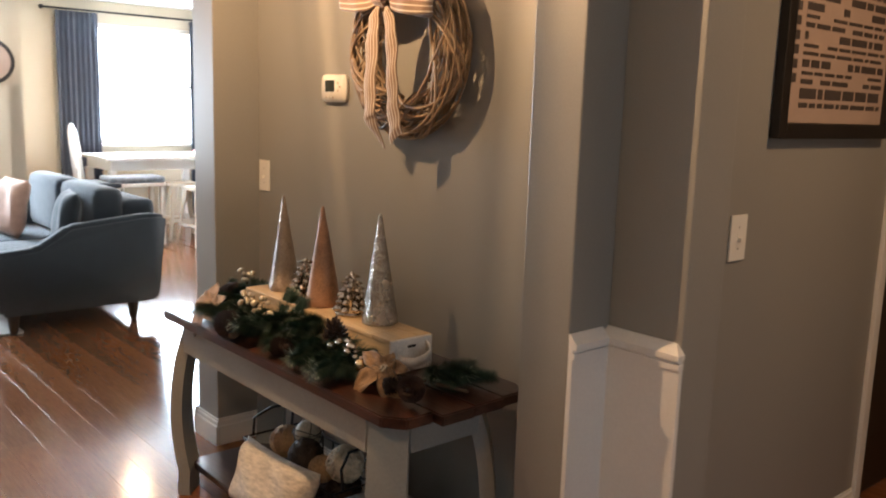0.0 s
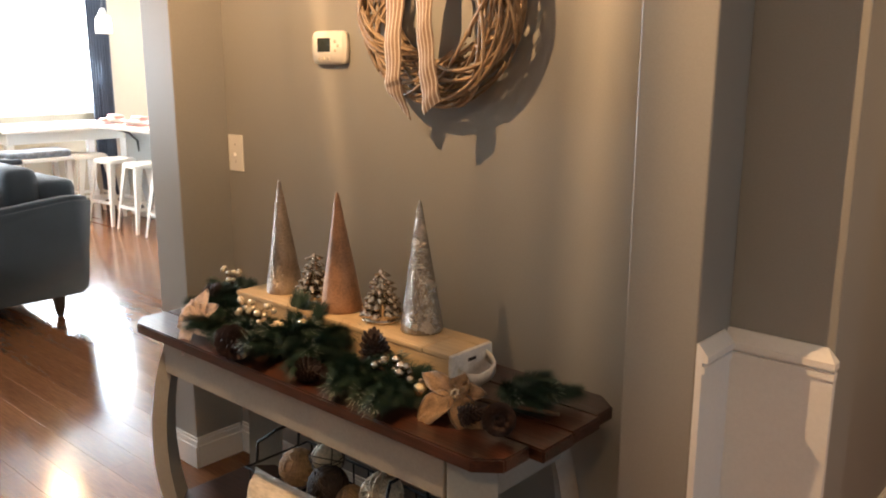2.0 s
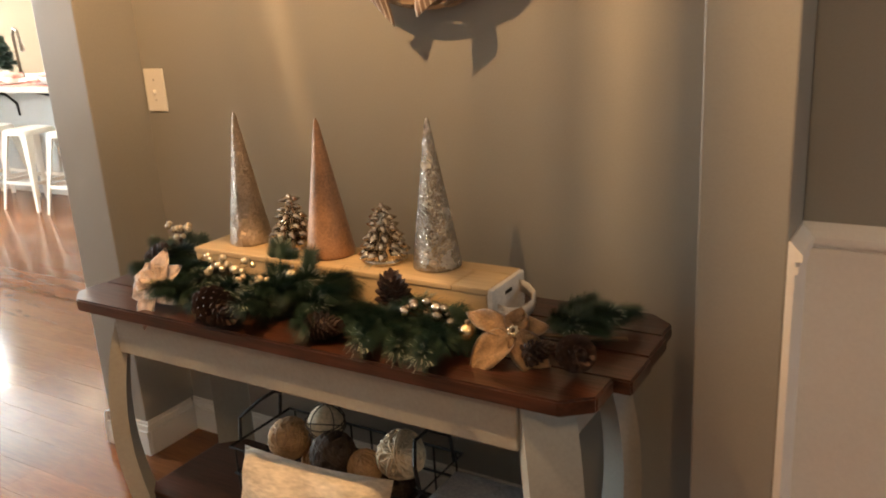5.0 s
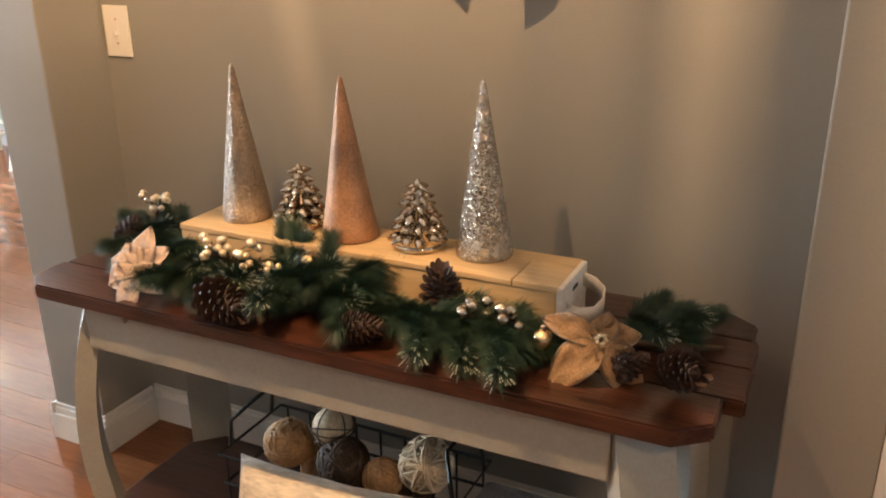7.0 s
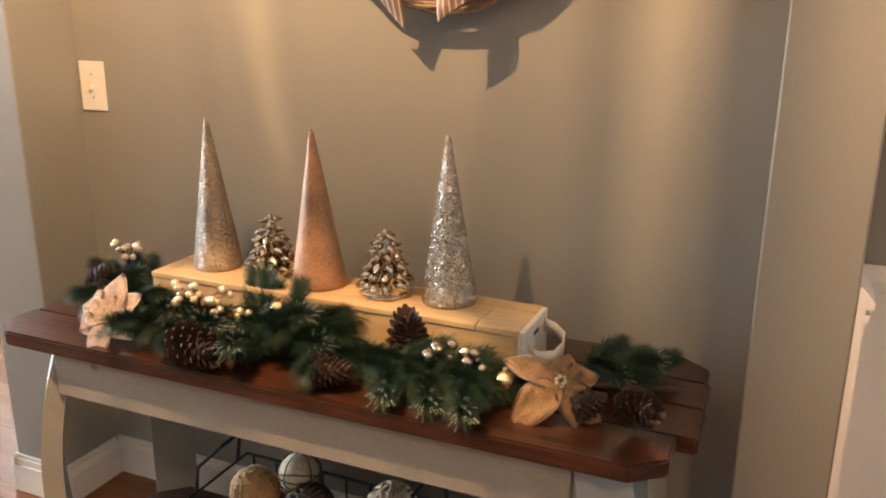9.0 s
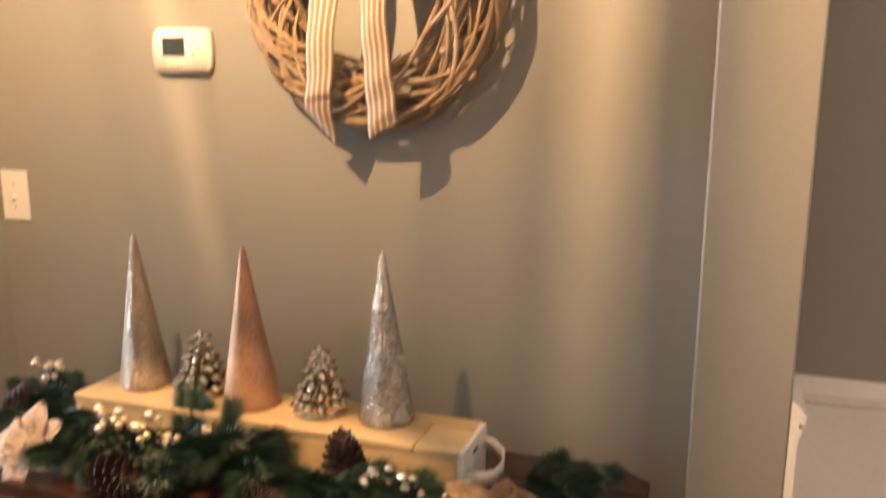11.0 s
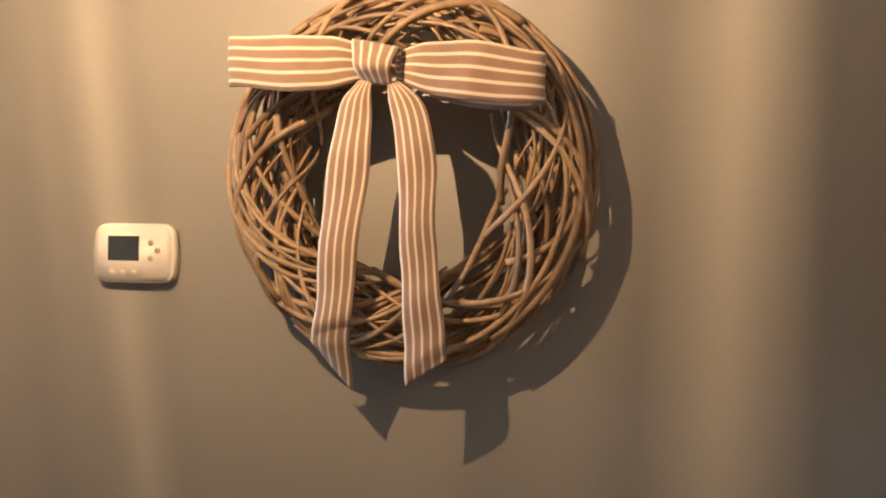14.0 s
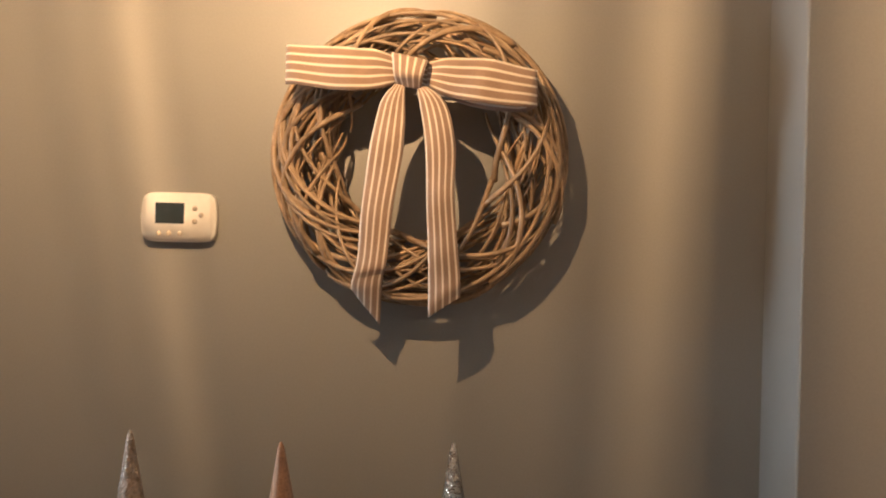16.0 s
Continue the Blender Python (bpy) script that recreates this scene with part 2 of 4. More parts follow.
# Filter strengths made up to put bright and dim bands on the wall.
PANE = light_filter("mid_light_filter", (0.50, 0.495, 0.48))
PANE_SOFT = light_filter("soft_light_filter", (0.64, 0.635, 0.62), 0.24)
PANE_CLEAR = light_filter("bright_light_filter", (0.74, 0.73, 0.71))
PANE_GREY = light_filter("dim_light_filter", (0.41, 0.405, 0.39), 0.26)
PANE_MURKY = light_filter("murky_light_filter", (0.30, 0.295, 0.285), 0.26)
PANE_FLOOR = light_filter("floor_light_filter", (0.72, 0.71, 0.69), 1.0, 1.0)
PANE_DARK = light_filter("dark_light_filter", (0.11, 0.108, 0.104))

# ---- building helpers ----


def part(name, bm, material, parent=None, label="", smooth=False, m=None):
    me = bpy.data.meshes.new(name)
    bm.to_mesh(me)
    bm.free()
    me.materials.append(material)
    if smooth:
        me.polygons.foreach_set("use_smooth", [True] * len(me.polygons))
    ob = new(name, me)
    if parent:
        ob.parent = parent
    if m:
        ob.matrix_basis = m
    if label:
        ob["label"] = label
    return ob


def thing(name, x, y, z, label, category, group="", kind="", rz=0):
    ob = new(name)
    ob.empty_display_size = 0.05
    ob.matrix_world = pose(x, y, z, 0, 0, rz)
    return tagged(ob, label, category, group, kind)


def box(bm, x0, x1, y0, y1, z0, z1, bevel=0.0):
    """A box between those bounds, with its edges rounded."""
    r = bmesh.ops.create_cube(bm, size=1)
    v = r["verts"]
    bmesh.ops.scale(bm, vec=(x1 - x0, y1 - y0, z1 - z0), verts=v)
    bmesh.ops.translate(bm, vec=((x0 + x1) / 2, (y0 + y1) / 2, (z0 + z1) / 2), verts=v)
    if bevel:
        edges = list({e for a in v for e in a.link_edges})
        bmesh.ops.bevel(bm, geom=edges, offset=bevel, segments=2, affect="EDGES", profile=0.5)
    return bm


def boxes(*rows, bevel=0.0):
    bm = bmesh.new()
    for r in rows:
        box(bm, *r, bevel)
    return bm


def tube(bm, pts, r, sides=6, r_end=None, cap=True):
    """A round rod along points; r_end tapers it."""
    pts = [Vector(p) for p in pts]
    rings, side = [], None
    for i, p in enumerate(pts):
        d = (pts[min(i + 1, len(pts) - 1)] - pts[max(i - 1, 0)]).normalized()
        if side is None:
            side = d.orthogonal().normalized()
        side = (side - d * side.dot(d)).normalized()
        up = d.cross(side)
        rr = r if r_end is None else r + (r_end - r) * i / (len(pts) - 1)
        rings.append([bm.verts.new(p + (side * math.cos(2 * math.pi * k / sides) + up * math.sin(2 * math.pi * k / sides)) * rr) for k in range(sides)])
    for a, b in zip(rings, rings[1:]):
        for k in range(sides):
            bm.faces.new((a[k], a[(k + 1) % sides], b[(k + 1) % sides], b[k]))
    if cap:
        bm.faces.new(rings[0][::-1])
        bm.faces.new(rings[-1])
    return bm


def lathe(bm, prof, n=24, x=0.0, y=0.0):
    """A turned form from (radius, height) rows."""
    rings = [[bm.verts.new((x + r * math.cos(2 * math.pi * k / n), y + r * math.sin(2 * math.pi * k / n), z)) for k in range(n)] for r, z in prof]
    for a, b in zip(rings, rings[1:]):
        for k in range(n):
            bm.faces.new((a[k], a[(k + 1) % n], b[(k + 1) % n], b[k]))
    bm.faces.new(rings[0][::-1])
    bm.faces.new(rings[-1])
    return bm


def ball(bm, c, r, seg=12, ring=8):
    v = bmesh.ops.create_uvsphere(bm, u_segments=seg, v_segments=ring, radius=r)["verts"]
    bmesh.ops.translate(bm, vec=c, verts=v)
    return bm


def prism(bm, outline, axis, a, b):
    """An outline of (u, v) pairs pushed from a to b along x, y or z."""
    def at(u, v, w):
        return {"x": (w, u, v), "y": (u, w, v), "z": (u, v, w)}[axis]
    lo, hi = [bm.verts.new(at(u, v, a)) for u, v in outline], [bm.verts.new(at(u, v, b)) for u, v in outline]
    n = len(outline)
    fs = [bm.faces.new(lo[::-1]), bm.faces.new(hi)]
    for k in range(n):
        fs.append(bm.faces.new((lo[k], lo[(k + 1) % n], hi[(k + 1) % n], hi[k])))
    bmesh.ops.recalc_face_normals(bm, faces=fs)
    return bm


def structure(name, bm, material, label, category, smooth=False):
    return tagged(part(name, bm, material, None, "", smooth), label, category, "", "structure")


# ---- rooms ----
H = 2.5
structure("wall_niche", boxes((-0.30, 1.90, 0.0, 0.14, 0, H)), GREY_PAINT, "grey painted wall behind the console table", "wall")
structure("wall_stub_left", boxes((-0.235, -0.048, -0.204, 0.010, 0, H), bevel=0.004), GREY_PAINT, "grey painted wall end beside the niche", "wall")
structure("wall_stub_right", boxes((1.71, 1.874, -0.203, 0.010, 0, H), bevel=0.004), GREY_PAINT, "grey painted wall end beside the niche", "wall")
structure("wall_pier", boxes((1.874, 2.094, -0.050, 0.105, 0, H), bevel=0.003), GREY_PAINT, "grey painted wall corner above white panelling", "wall")
structure("wall_hall", boxes((1.82, 1.96, 0.107, 1.40, 0, H), (1.82, 1.96, 1.40, 2.30, 2.06, H), (1.82, 1.96, 2.30, 3.4, 0, H)), GREY_PAINT, "grey painted hallway wall with a framed print", "wall")
structure("wall_hall_end", boxes((1.86, 4.9, 3.4, 3.5, 0, H)), GREY_PAINT, "grey painted end wall of the hallway", "wall")
structure("wall_hall_side", boxes((3.5, 3.6, 0.3, 3.4, 0, H), (3.5, 4.8, 0.2, 0.3, 0, H)), GREY_PAINT, "grey painted hallway side wall", "wall")
structure("wall_entry", boxes((4.8, 4.9, -0.55, 0.3, 0, H), (4.8, 4.9, -4.5, -1.15, 0, H), (4.8, 4.9, -1.15, -0.55, 0, 0.28), (4.8, 4.9, -1.15, -0.55, 2.1, H)), GREY_PAINT, "grey painted entry wall", "wall")
structure("wall_south", boxes((-6.6, 4.8, -4.6, -4.5, 0, H)), GREY_PAINT, "grey painted living room wall", "wall")
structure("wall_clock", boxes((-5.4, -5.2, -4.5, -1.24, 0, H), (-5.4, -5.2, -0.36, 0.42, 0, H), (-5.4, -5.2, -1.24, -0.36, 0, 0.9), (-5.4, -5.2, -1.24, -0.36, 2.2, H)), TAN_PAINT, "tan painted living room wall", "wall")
structure("wall_dining", boxes((-6.62, -6.5, 0.42, 1.50, 0, H), (-6.62, -6.5, 2.70, 4.7, 0, H), (-6.62, -6.5, 1.50, 2.70, 0, 0.96), (-6.62, -6.5, 1.50, 2.70, 2.27, H), (-6.5, -5.2, 0.30, 0.42, 0, H)), TAN_PAINT, "tan painted dining wall with a window", "wall")
structure("wall_kitchen", boxes((-6.5, -4.3, 4.6, 4.7, 0, H), (-2.9, -0.10, 4.6, 4.7, 0, H), (-4.3, -2.9, 4.6, 4.7, 0, 1.15), (-4.3, -2.9, 4.6, 4.7, 2.05, H), (-0.30, -0.10, 0.14, 4.6, 0, H)), TAN_PAINT, "tan painted kitchen wall", "wall")
structure("ceiling", boxes((-6.7, 4.9, -4.6, 4.7, H, H + 0.1)), CEILING_PAINT, "flat white ceiling", "ceiling")
floor = structure("floor", boxes((-6.7, 4.9, -4.6, 4.7, -0.1, -0.004)), FLOOR_WOOD, "glossy red-brown hardwood floor", "floor")

# skirting boards with a stepped top
def skirting(name, runs):
    bm = bmesh.new()
    for x0, x1, y0, y1, nx, ny in runs:
        for d, z0, z1 in ((0.014, 0, 0.085), (0.009, 0.085, 0.105), (0.005, 0.105, 0.118)):
            box(bm, min(x0, x1 + nx * 0, x0 + nx * d), max(x1, x1 + nx * d), min(y0, y0 + ny * d), max(y1, y1 + ny * d), z0, z1, 0.0015)
    return structure(name, bm, WHITE_PAINT, "white painted skirting board", "baseboard")


skirting("baseboard", [(-0.048, 1.71, -0.001, -0.001, 0, -1), (-0.235, -0.034, -0.205, -0.205, 0, -1), (-0.047, -0.047, -0.204, -0.016, 1, 0), (-0.236, -0.236, -0.219, -0.002, -1, 0),
                       (1.71, 1.874, -0.204, -0.204, 0, -1), (1.961, 1.961, 0.108, 1.36, 1, 0)])

# white panelling that lines the stepped wall corner, with a moulded cap
panel = thing("wall_panelling", 1.97, -0.06, 0, "white painted panelling with a moulded cap at the wall corner", "panelling", kind="structure")
def ring(bm, out, z0, z1, slope=0.0):
    """One course that follows the corner's two faces, standing out by that much."""
    for x0, x1, y0, y1 in ((1.8745, 1.8745 + out, -0.2025 - 0.08 * out, -0.051 - out), (1.8745, 2.0955 + 0.3 * out, -0.051 - out, -0.0505)):
        lo = [bm.verts.new(p) for p in ((x0, y0, z0), (x1, y0, z0), (x1, y1, z0), (x0, y1, z0))]
        s = slope
        ix1 = x1 - s if x1 > 1.8746 + out * 0.5 else x1
        iy0 = y0 + (s if y0 < -0.05 and y0 > -0.19 else 0)
        hi = [bm.verts.new(p) for p in ((x0, iy0, z1), (ix1, iy0, z1), (ix1, y1, z1), (x0, y1, z1))]
        bm.faces.new(lo[::-1]), bm.faces.new(hi)
        for k in range(4):
            bm.faces.new((lo[k], lo[(k + 1) % 4], hi[(k + 1) % 4], hi[k]))
    return bm
def shifted(bm):
    bmesh.ops.translate(bm, vec=(-1.97, 0.06, 0), verts=bm.verts[:])
    return bm
part("panel", shifted(ring(bmesh.new(), 0.014, 0, 0.90)), WHITE_PAINT, panel)
part("bead", shifted(ring(bmesh.new(), 0.020, 0.868, 0.882)), WHITE_PAINT, panel)
part("cap", shifted(ring(ring(bmesh.new(), 0.026, 0.892, 0.906), 0.026, 0.906, 0.930, 0.022)), WHITE_PAINT, panel)

# hall door, ajar, in its white casing
structure("trim", boxes((1.958, 1.976, 1.362, 1.41, 0, 2.12), (1.958, 1.976, 2.29, 2.35, 0, 2.12), (1.958, 1.976, 1.41, 2.29, 2.06, 2.12), bevel=0.003), WHITE_PAINT, "white painted door casing", "trim")
door = thing("door_hall", 1.89, 1.42, 0, "dark stained hallway door with a black knob", "door", kind="structure")
part("leaf", boxes((-0.02, 0.02, 0, 0.85, 0.01, 2.04), bevel=0.003), DOOR_DARK, door)
for z in (0.25, 1.15):
    part("panel", boxes((0.018, 0.028, 0.13, 0.72, z, z + 0.7), bevel=0.006), DOOR_DARK, door)
part("knob", ball(lathe(bmesh.new(), ((0.012, 0.0), (0.012, 0.01)), 12), (0.055, 0.08, 1.0), 0.028), BLACK_METAL, door, "black knob", True)

# dining window, curtains and what lies outside
win = thing("window_dining", -6.55, 2.1, 0.96, "bright dining window in a white frame", "window", kind="structure")
part("window_frame", boxes((-0.03, 0.03, -0.60, -0.55, 0, 1.31), (-0.03, 0.03, 0.55, 0.60, 0, 1.31), (-0.03, 0.03, -0.55, 0.55, 0, 0.05), (-0.03, 0.03, -0.55, 0.55, 1.26, 1.31), (-0.025, 0.025, -0.55, 0.55, 0.64, 0.67), bevel=0.004), WHITE_PAINT, win)
part("window_sill", boxes((0.02, 0.12, -0.64, 0.64, -0.03, 0.0), bevel=0.004), WHITE_PAINT, win)
backdrop = structure("backdrop", boxes((-9.05, -9.0, -2, 7, -1, 5)), OUTSIDE, "blown-out bright daylight outside the window", "backdrop")


def curtain(y0, y1, z0, z1, x):
    bm = bmesh.new()
    n, cols = 40, []
    for i in range(n + 1):
        y = y0 + (y1 - y0) * i / n
        d = 0.028 * math.sin(i * 1.25) + 0.010 * math.sin(i * 2.9)
        cols.append([bm.verts.new((x + d * (0.6 + 0.4 * k / 6), y, z1 + (z0 - z1) * k / 6)) for k in range(7)])
    for a, b in zip(cols, cols[1:]):
        for k in range(6):
            bm.faces.new((a[k], a[k + 1], b[k + 1], b[k]))
    ob = tagged(part("curtain", bm, CURTAIN, None, "", True), "navy blue floor-length curtain beside the dining window", "curtain", "dining curtains")
    s = ob.modifiers.new("thick", "SOLIDIFY")
    s.thickness = 0.006
    return ob


curtain(1.08, 1.52, 0.02, 2.36, -6.40)
curtain(2.56, 2.80, 0.02, 2.36, -6.40)
rod = thing("curtain_rod", -6.40, 1.9, 2.38, "black metal curtain rod over the window", "curtain rod")
part("rod", tube(bmesh.new(), ((0, -0.95, 0), (0, 1.0, 0)), 0.011, 8), BLACK_METAL, rod)
for y in (-0.95, 1.0):
    part("finial", ball(bmesh.new(), (0, y, 0), 0.025), BLACK_METAL, rod, "", True)

# ---- console table ----
T = 0.70
table = thing("console_table", 0.92, -0.29, 0, "grey painted console table with dark stained plank top and bowed legs", "console table")
def on_table(bm):
    bmesh.ops.translate(bm, vec=(-0.92, 0.29, 0), verts=bm.verts[:])
    return bm
planks = ((-0.545, -0.4155, 0.172, 1.622), (-0.415, -0.3005, 0.176, 1.656), (-0.300, -0.1885, 0.186, 1.652), (-0.188, -0.075, 0.19, 1.642))
for i, (y0, y1, x0, x1) in enumerate(planks):
    bm = bmesh.new()
    c = 0.055
    if i == 0:
        o = ((x0 + c, y0), (x1 - c, y0), (x1, y0 + c * 0.8), (x1, y1), (x0, y1), (x0, y0 + c * 0.8))
    elif i == 3:
        o = ((x0, y0), (x1, y0), (x1, y1 - c * 0.8), (x1 - c, y1), (x0 + c, y1), (x0, y1 - c * 0.8))
    else:
        o = ((x0, y0), (x1, y0), (x1, y1), (x0, y1))
    prism(bm, o, "z", T - 0.032, T - 0.001 * (i % 2))
    bmesh.ops.bevel(bm, geom=bm.edges[:], offset=0.004, segments=2, affect="EDGES")
    part("plank", on_table(bm), TOP_WOOD, table)
part("apron", on_table(boxes((0.335, 1.470, -0.520, -0.498, 0.562, T - 0.034), bevel=0.003)), TABLE_PAINT, table)
part("apron", on_table(boxes((0.34, 1.47, -0.128, -0.108, 0.565, T - 0.034), bevel=0.003)), TABLE_PAINT, table)
for x in (0.272, 1.540):
    part("side_apron", on_table(boxes((x - 0.01, x + 0.01, -0.430, -0.185, 0.565, T - 0.034), bevel=0.003)), TABLE_PAINT, table)


def leg(x, y, turn):
    """A flat leg set across the corner: it bows outwards and comes back above a flared foot."""
    bm, rows = bmesh.new(), 20
    o_out, o_in = [], []
    for k in range(rows + 1):
        z = (T - 0.036) * k / rows
        u = z / (T - 0.036)
        bow = 0.060 * math.sin(math.pi * min(1, u / 0.97)) ** 0.75 + 0.035 * max(0, (0.14 - u) / 0.14)
        o_out.append((bow, z))
        o_in.append((bow - 0.044, z))
    prism(bm, o_out + o_in[::-1], "y", -0.054, 0.054)
    bmesh.ops.bevel(bm, geom=[e for e in bm.edges if abs(e.verts[0].co.y - e.verts[1].co.y) > 0.05], offset=0.002, segments=1, affect="EDGES")
    return part("leg", bm, TABLE_PAINT, table, "", False, pose(x - 0.92, y + 0.29, 0, 0, 0, turn))


leg(1.512, -0.474, -45)
leg(0.292, -0.474, -135)
leg(1.508, -0.150, 45)
leg(0.302, -0.150, 135)
part("lower_shelf", on_table(boxes((0.26, 1.56, -0.47, -0.13, 0.085, 0.110), bevel=0.004)), TOP_WOOD, table, "dark stained lower shelf")

# ---- under the table: wire basket, cushion, rattan balls ----
S = 0.110
basket = thing("wire_basket", 0.83, -0.27, S, "black wire basket holding rattan balls on the lower shelf", "basket")
for z in (0.01, 0.085, 0.16):
    g = 0.02 * z / 0.16
    part("hoop", tube(bmesh.new(), [(-0.27 - g, -0.12, z), (0.27 + g, -0.12, z), (0.27 + g, 0.12, z), (-0.27 - g, 0.12, z), (-0.27 - g, -0.12, z)], 0.004), BLACK_METAL, basket)
for k in range(9):
    x = -0.27 + 0.54 * k / 8
    part("wire", tube(bmesh.new(), [(x, -0.12, 0.16), (x, -0.12, 0.006), (x, 0.12, 0.006), (x, 0.12, 0.16)], 0.003, 5), BLACK_METAL, basket)
for s in (-1, 1):
    part("handle", tube(bmesh.new(), [(s * 0.29, 0.08, 0.16), (s * 0.28, 0.08, 0.23), (s * 0.25, 0.03, 0.265), (s * 0.25, -0.03, 0.265), (s * 0.28, -0.08, 0.23), (s * 0.29, -0.08, 0.16)], 0.005), BLACK_METAL, basket)


def rattan_ball(x, y, z, r, material, n, seed, label):
    rnd = random.Random(seed)
    t = thing("rattan_ball", x, y, z, label, "decor ball", "rattan balls")
    part("core", ball(bmesh.new(), (0, 0, 0), r * 0.88, 14, 10), material, t, "", True)
    for _ in range(n):
        a = Vector((rnd.gauss(0, 1), rnd.gauss(0, 1), rnd.gauss(0, 1))).normalized()
        b = a.orthogonal().normalized()
        c = a.cross(b)
        w = rnd.uniform(0.95, 1.0) * r
        off = a * rnd.uniform(-0.35, 0.35) * r
        q = math.sqrt(max(0.1, 1 - (off.length / r) ** 2))
        part("strand", tube(bmesh.new(), [off + (b * math.cos(v) + c * math.sin(v)) * w * q for v in [2 * math.pi * i / 16 for i in range(17)]], r * (0.055 if n > 10 else 0.03), 4, cap=False), RATTAN_DARK if material is RATTAN_PALE and n < 16 else material, t, "", True)
    return t


rattan_ball(0.655, -0.28, 0.268, 0.058, RATTAN, 26, 1, "tan woven rattan ball in the wire basket")
rattan_ball(0.770, -0.26, 0.330, 0.055, RATTAN_PALE, 7, 2, "cream ball wound with dark twine in the basket")
rattan_ball(0.820, -0.30, 0.272, 0.060, RATTAN_DARK, 26, 3, "dark brown rattan ball in the wire basket")
rattan_ball(0.922, -0.30, 0.262, 0.045, RATTAN, 18, 4, "small orange-brown rattan ball in the basket")
rattan_ball(1.015, -0.27, 0.305, 0.062, RATTAN_PALE, 24, 5, "pale pierced rattan ball in the wire basket")
rattan_ball(0.72, -0.23, 0.19, 0.060, RATTAN, 18, 6, "tan woven rattan ball low in the basket")
rattan_ball(0.95, -0.23, 0.19, 0.060, RATTAN_DARK, 18, 7, "dark brown rattan ball low in the basket")


def cushion(name, w, h, d, material, m, label, sag=0.0, wave=0.012):
    """A stuffed cushion with pinched corners, standing on its lower edge."""
    bm, n = bmesh.new(), 14
    for side in (1, -1):
        grid = []
        for i in range(n + 1):
            row = []
            for j in range(n + 1):
                u, v = i / n * 2 - 1, j / n * 2 - 1
                fat = max(0, (1 - u ** 4) * (1 - v ** 4)) ** 0.55
                pin = 1 - 0.07 * (abs(u) * abs(v)) ** 0 * (1 - abs(u * v)) * (abs(u) + abs(v)) * 0.5
                x, z = u * w / 2 * pin, v * h / 2 * pin - sag * (1 - u * u) * (v > 0) * v
                y = -side * d / 2 * fat + wave * math.sin(5 * u + 3 * v) * fat
                row.append(bm.verts.new((x, y, z + h / 2)))
            grid.append(row)
        for i in range(n):
            for j in range(n):
                q = (grid[i][j], grid[i + 1][j], grid[i + 1][j + 1], grid[i][j + 1])
                bm.faces.new(q if side > 0 else q[::-1])
    bmesh.ops.remove_doubles(bm, verts=bm.verts[:], dist=0.0005)
    return tagged(part(name, bm, material, None, "", True, m), label, "cushion")


cushion("knit_cushion", 0.47, 0.218, 0.12, KNIT, pose(0.87, -0.495, S + 0.012, -22, -3, 0), "cream cable-knit cushion leaning on the wire basket", 0.008)
bm = bmesh.new()
for k in range(5):
    box(bm, 1.13 + 0.006 * (k % 2), 1.36 - 0.008 * (k % 3), -0.42 + 0.004 * k, -0.20, S + 0.001 + 0.030 * k, S + 0.029 + 0.030 * k, 0.012)
tagged(part("folded_blanket", bm, BLANKET, None, "", True), "blue-grey patterned blanket folded on the lower shelf", "blanket")

# ---- pine box with its painted end and strap ----
crate = thing("wooden_box", 0.89, -0.25, T, "long pale pine box with white end and strap handle", "wooden box")
part("body", boxes((-0.445, 0.420, -0.074, 0.074, 0, 0.088), bevel=0.003), PINE, crate)
part("lid", boxes((-0.445, 0.335, -0.077, 0.030, 0.0885, 0.101), (0.337, 0.424, -0.077, 0.030, 0.0885, 0.101), bevel=0.002), PINE, crate)
part("lid_strip", boxes((-0.445, 0.424, 0.032, 0.077, 0.0885, 0.101), bevel=0.002), PINE, crate)
part("end_board", boxes((0.4205, 0.434, -0.076, 0.076, 0.0, 0.0995), bevel=0.003), WORN_WHITE, crate, "worn white painted end board")
# No hole is cut: a dark sheet on the board paints the slot's shade.
part("slot", boxes((0.4335, 0.4352, -0.018, 0.012, 0.072, 0.080), bevel=0.0005), SHADOW_GAP, crate)
bm = bmesh.new()
strap = [(0.434, -0.055, 0.050), (0.456, -0.050, 0.042), (0.480, -0.028, 0.040), (0.488, 0.0, 0.048), (0.482, 0.028, 0.058), (0.458, 0.044, 0.068), (0.434, 0.050, 0.072)]
prev = None
for p in strap:
    p = Vector(p)
    cur = [bm.verts.new(p + Vector((0.002, 0, 0.014))), bm.verts.new(p + Vector((0.002, 0, -0.014))), bm.verts.new(p - Vector((0.002, 0, 0.014))), bm.verts.new(p - Vector((0.002, 0, -0.014)))]
    if prev:
        for k in range(4):
            bm.faces.new((prev[k], prev[(k + 1) % 4], cur[(k + 1) % 4], cur[k]))
    prev = cur
part("strap", bm, LEATHER, crate, "white leather strap handle", True)
B = T + 0.101


def cone(x, y, r, h, material, label, lean=(0, 0)):
    bm = bmesh.new()
    prof = [(r * 0.97, 0), (r, 0.006)] + [(r * (1 - 0.90 * k / 14), 0.006 + (h - 0.016) * k / 14) for k in range(1, 15)] + [(r * 0.06, h - 0.004), (0.001, h)]
    lathe(bm, prof, 28)
    ob = part("cone_tree", bm, material, None, "", True, pose(x, y, B, lean[0], lean[1], 0))
    return tagged(ob, label, "decor tree", "cone trees")


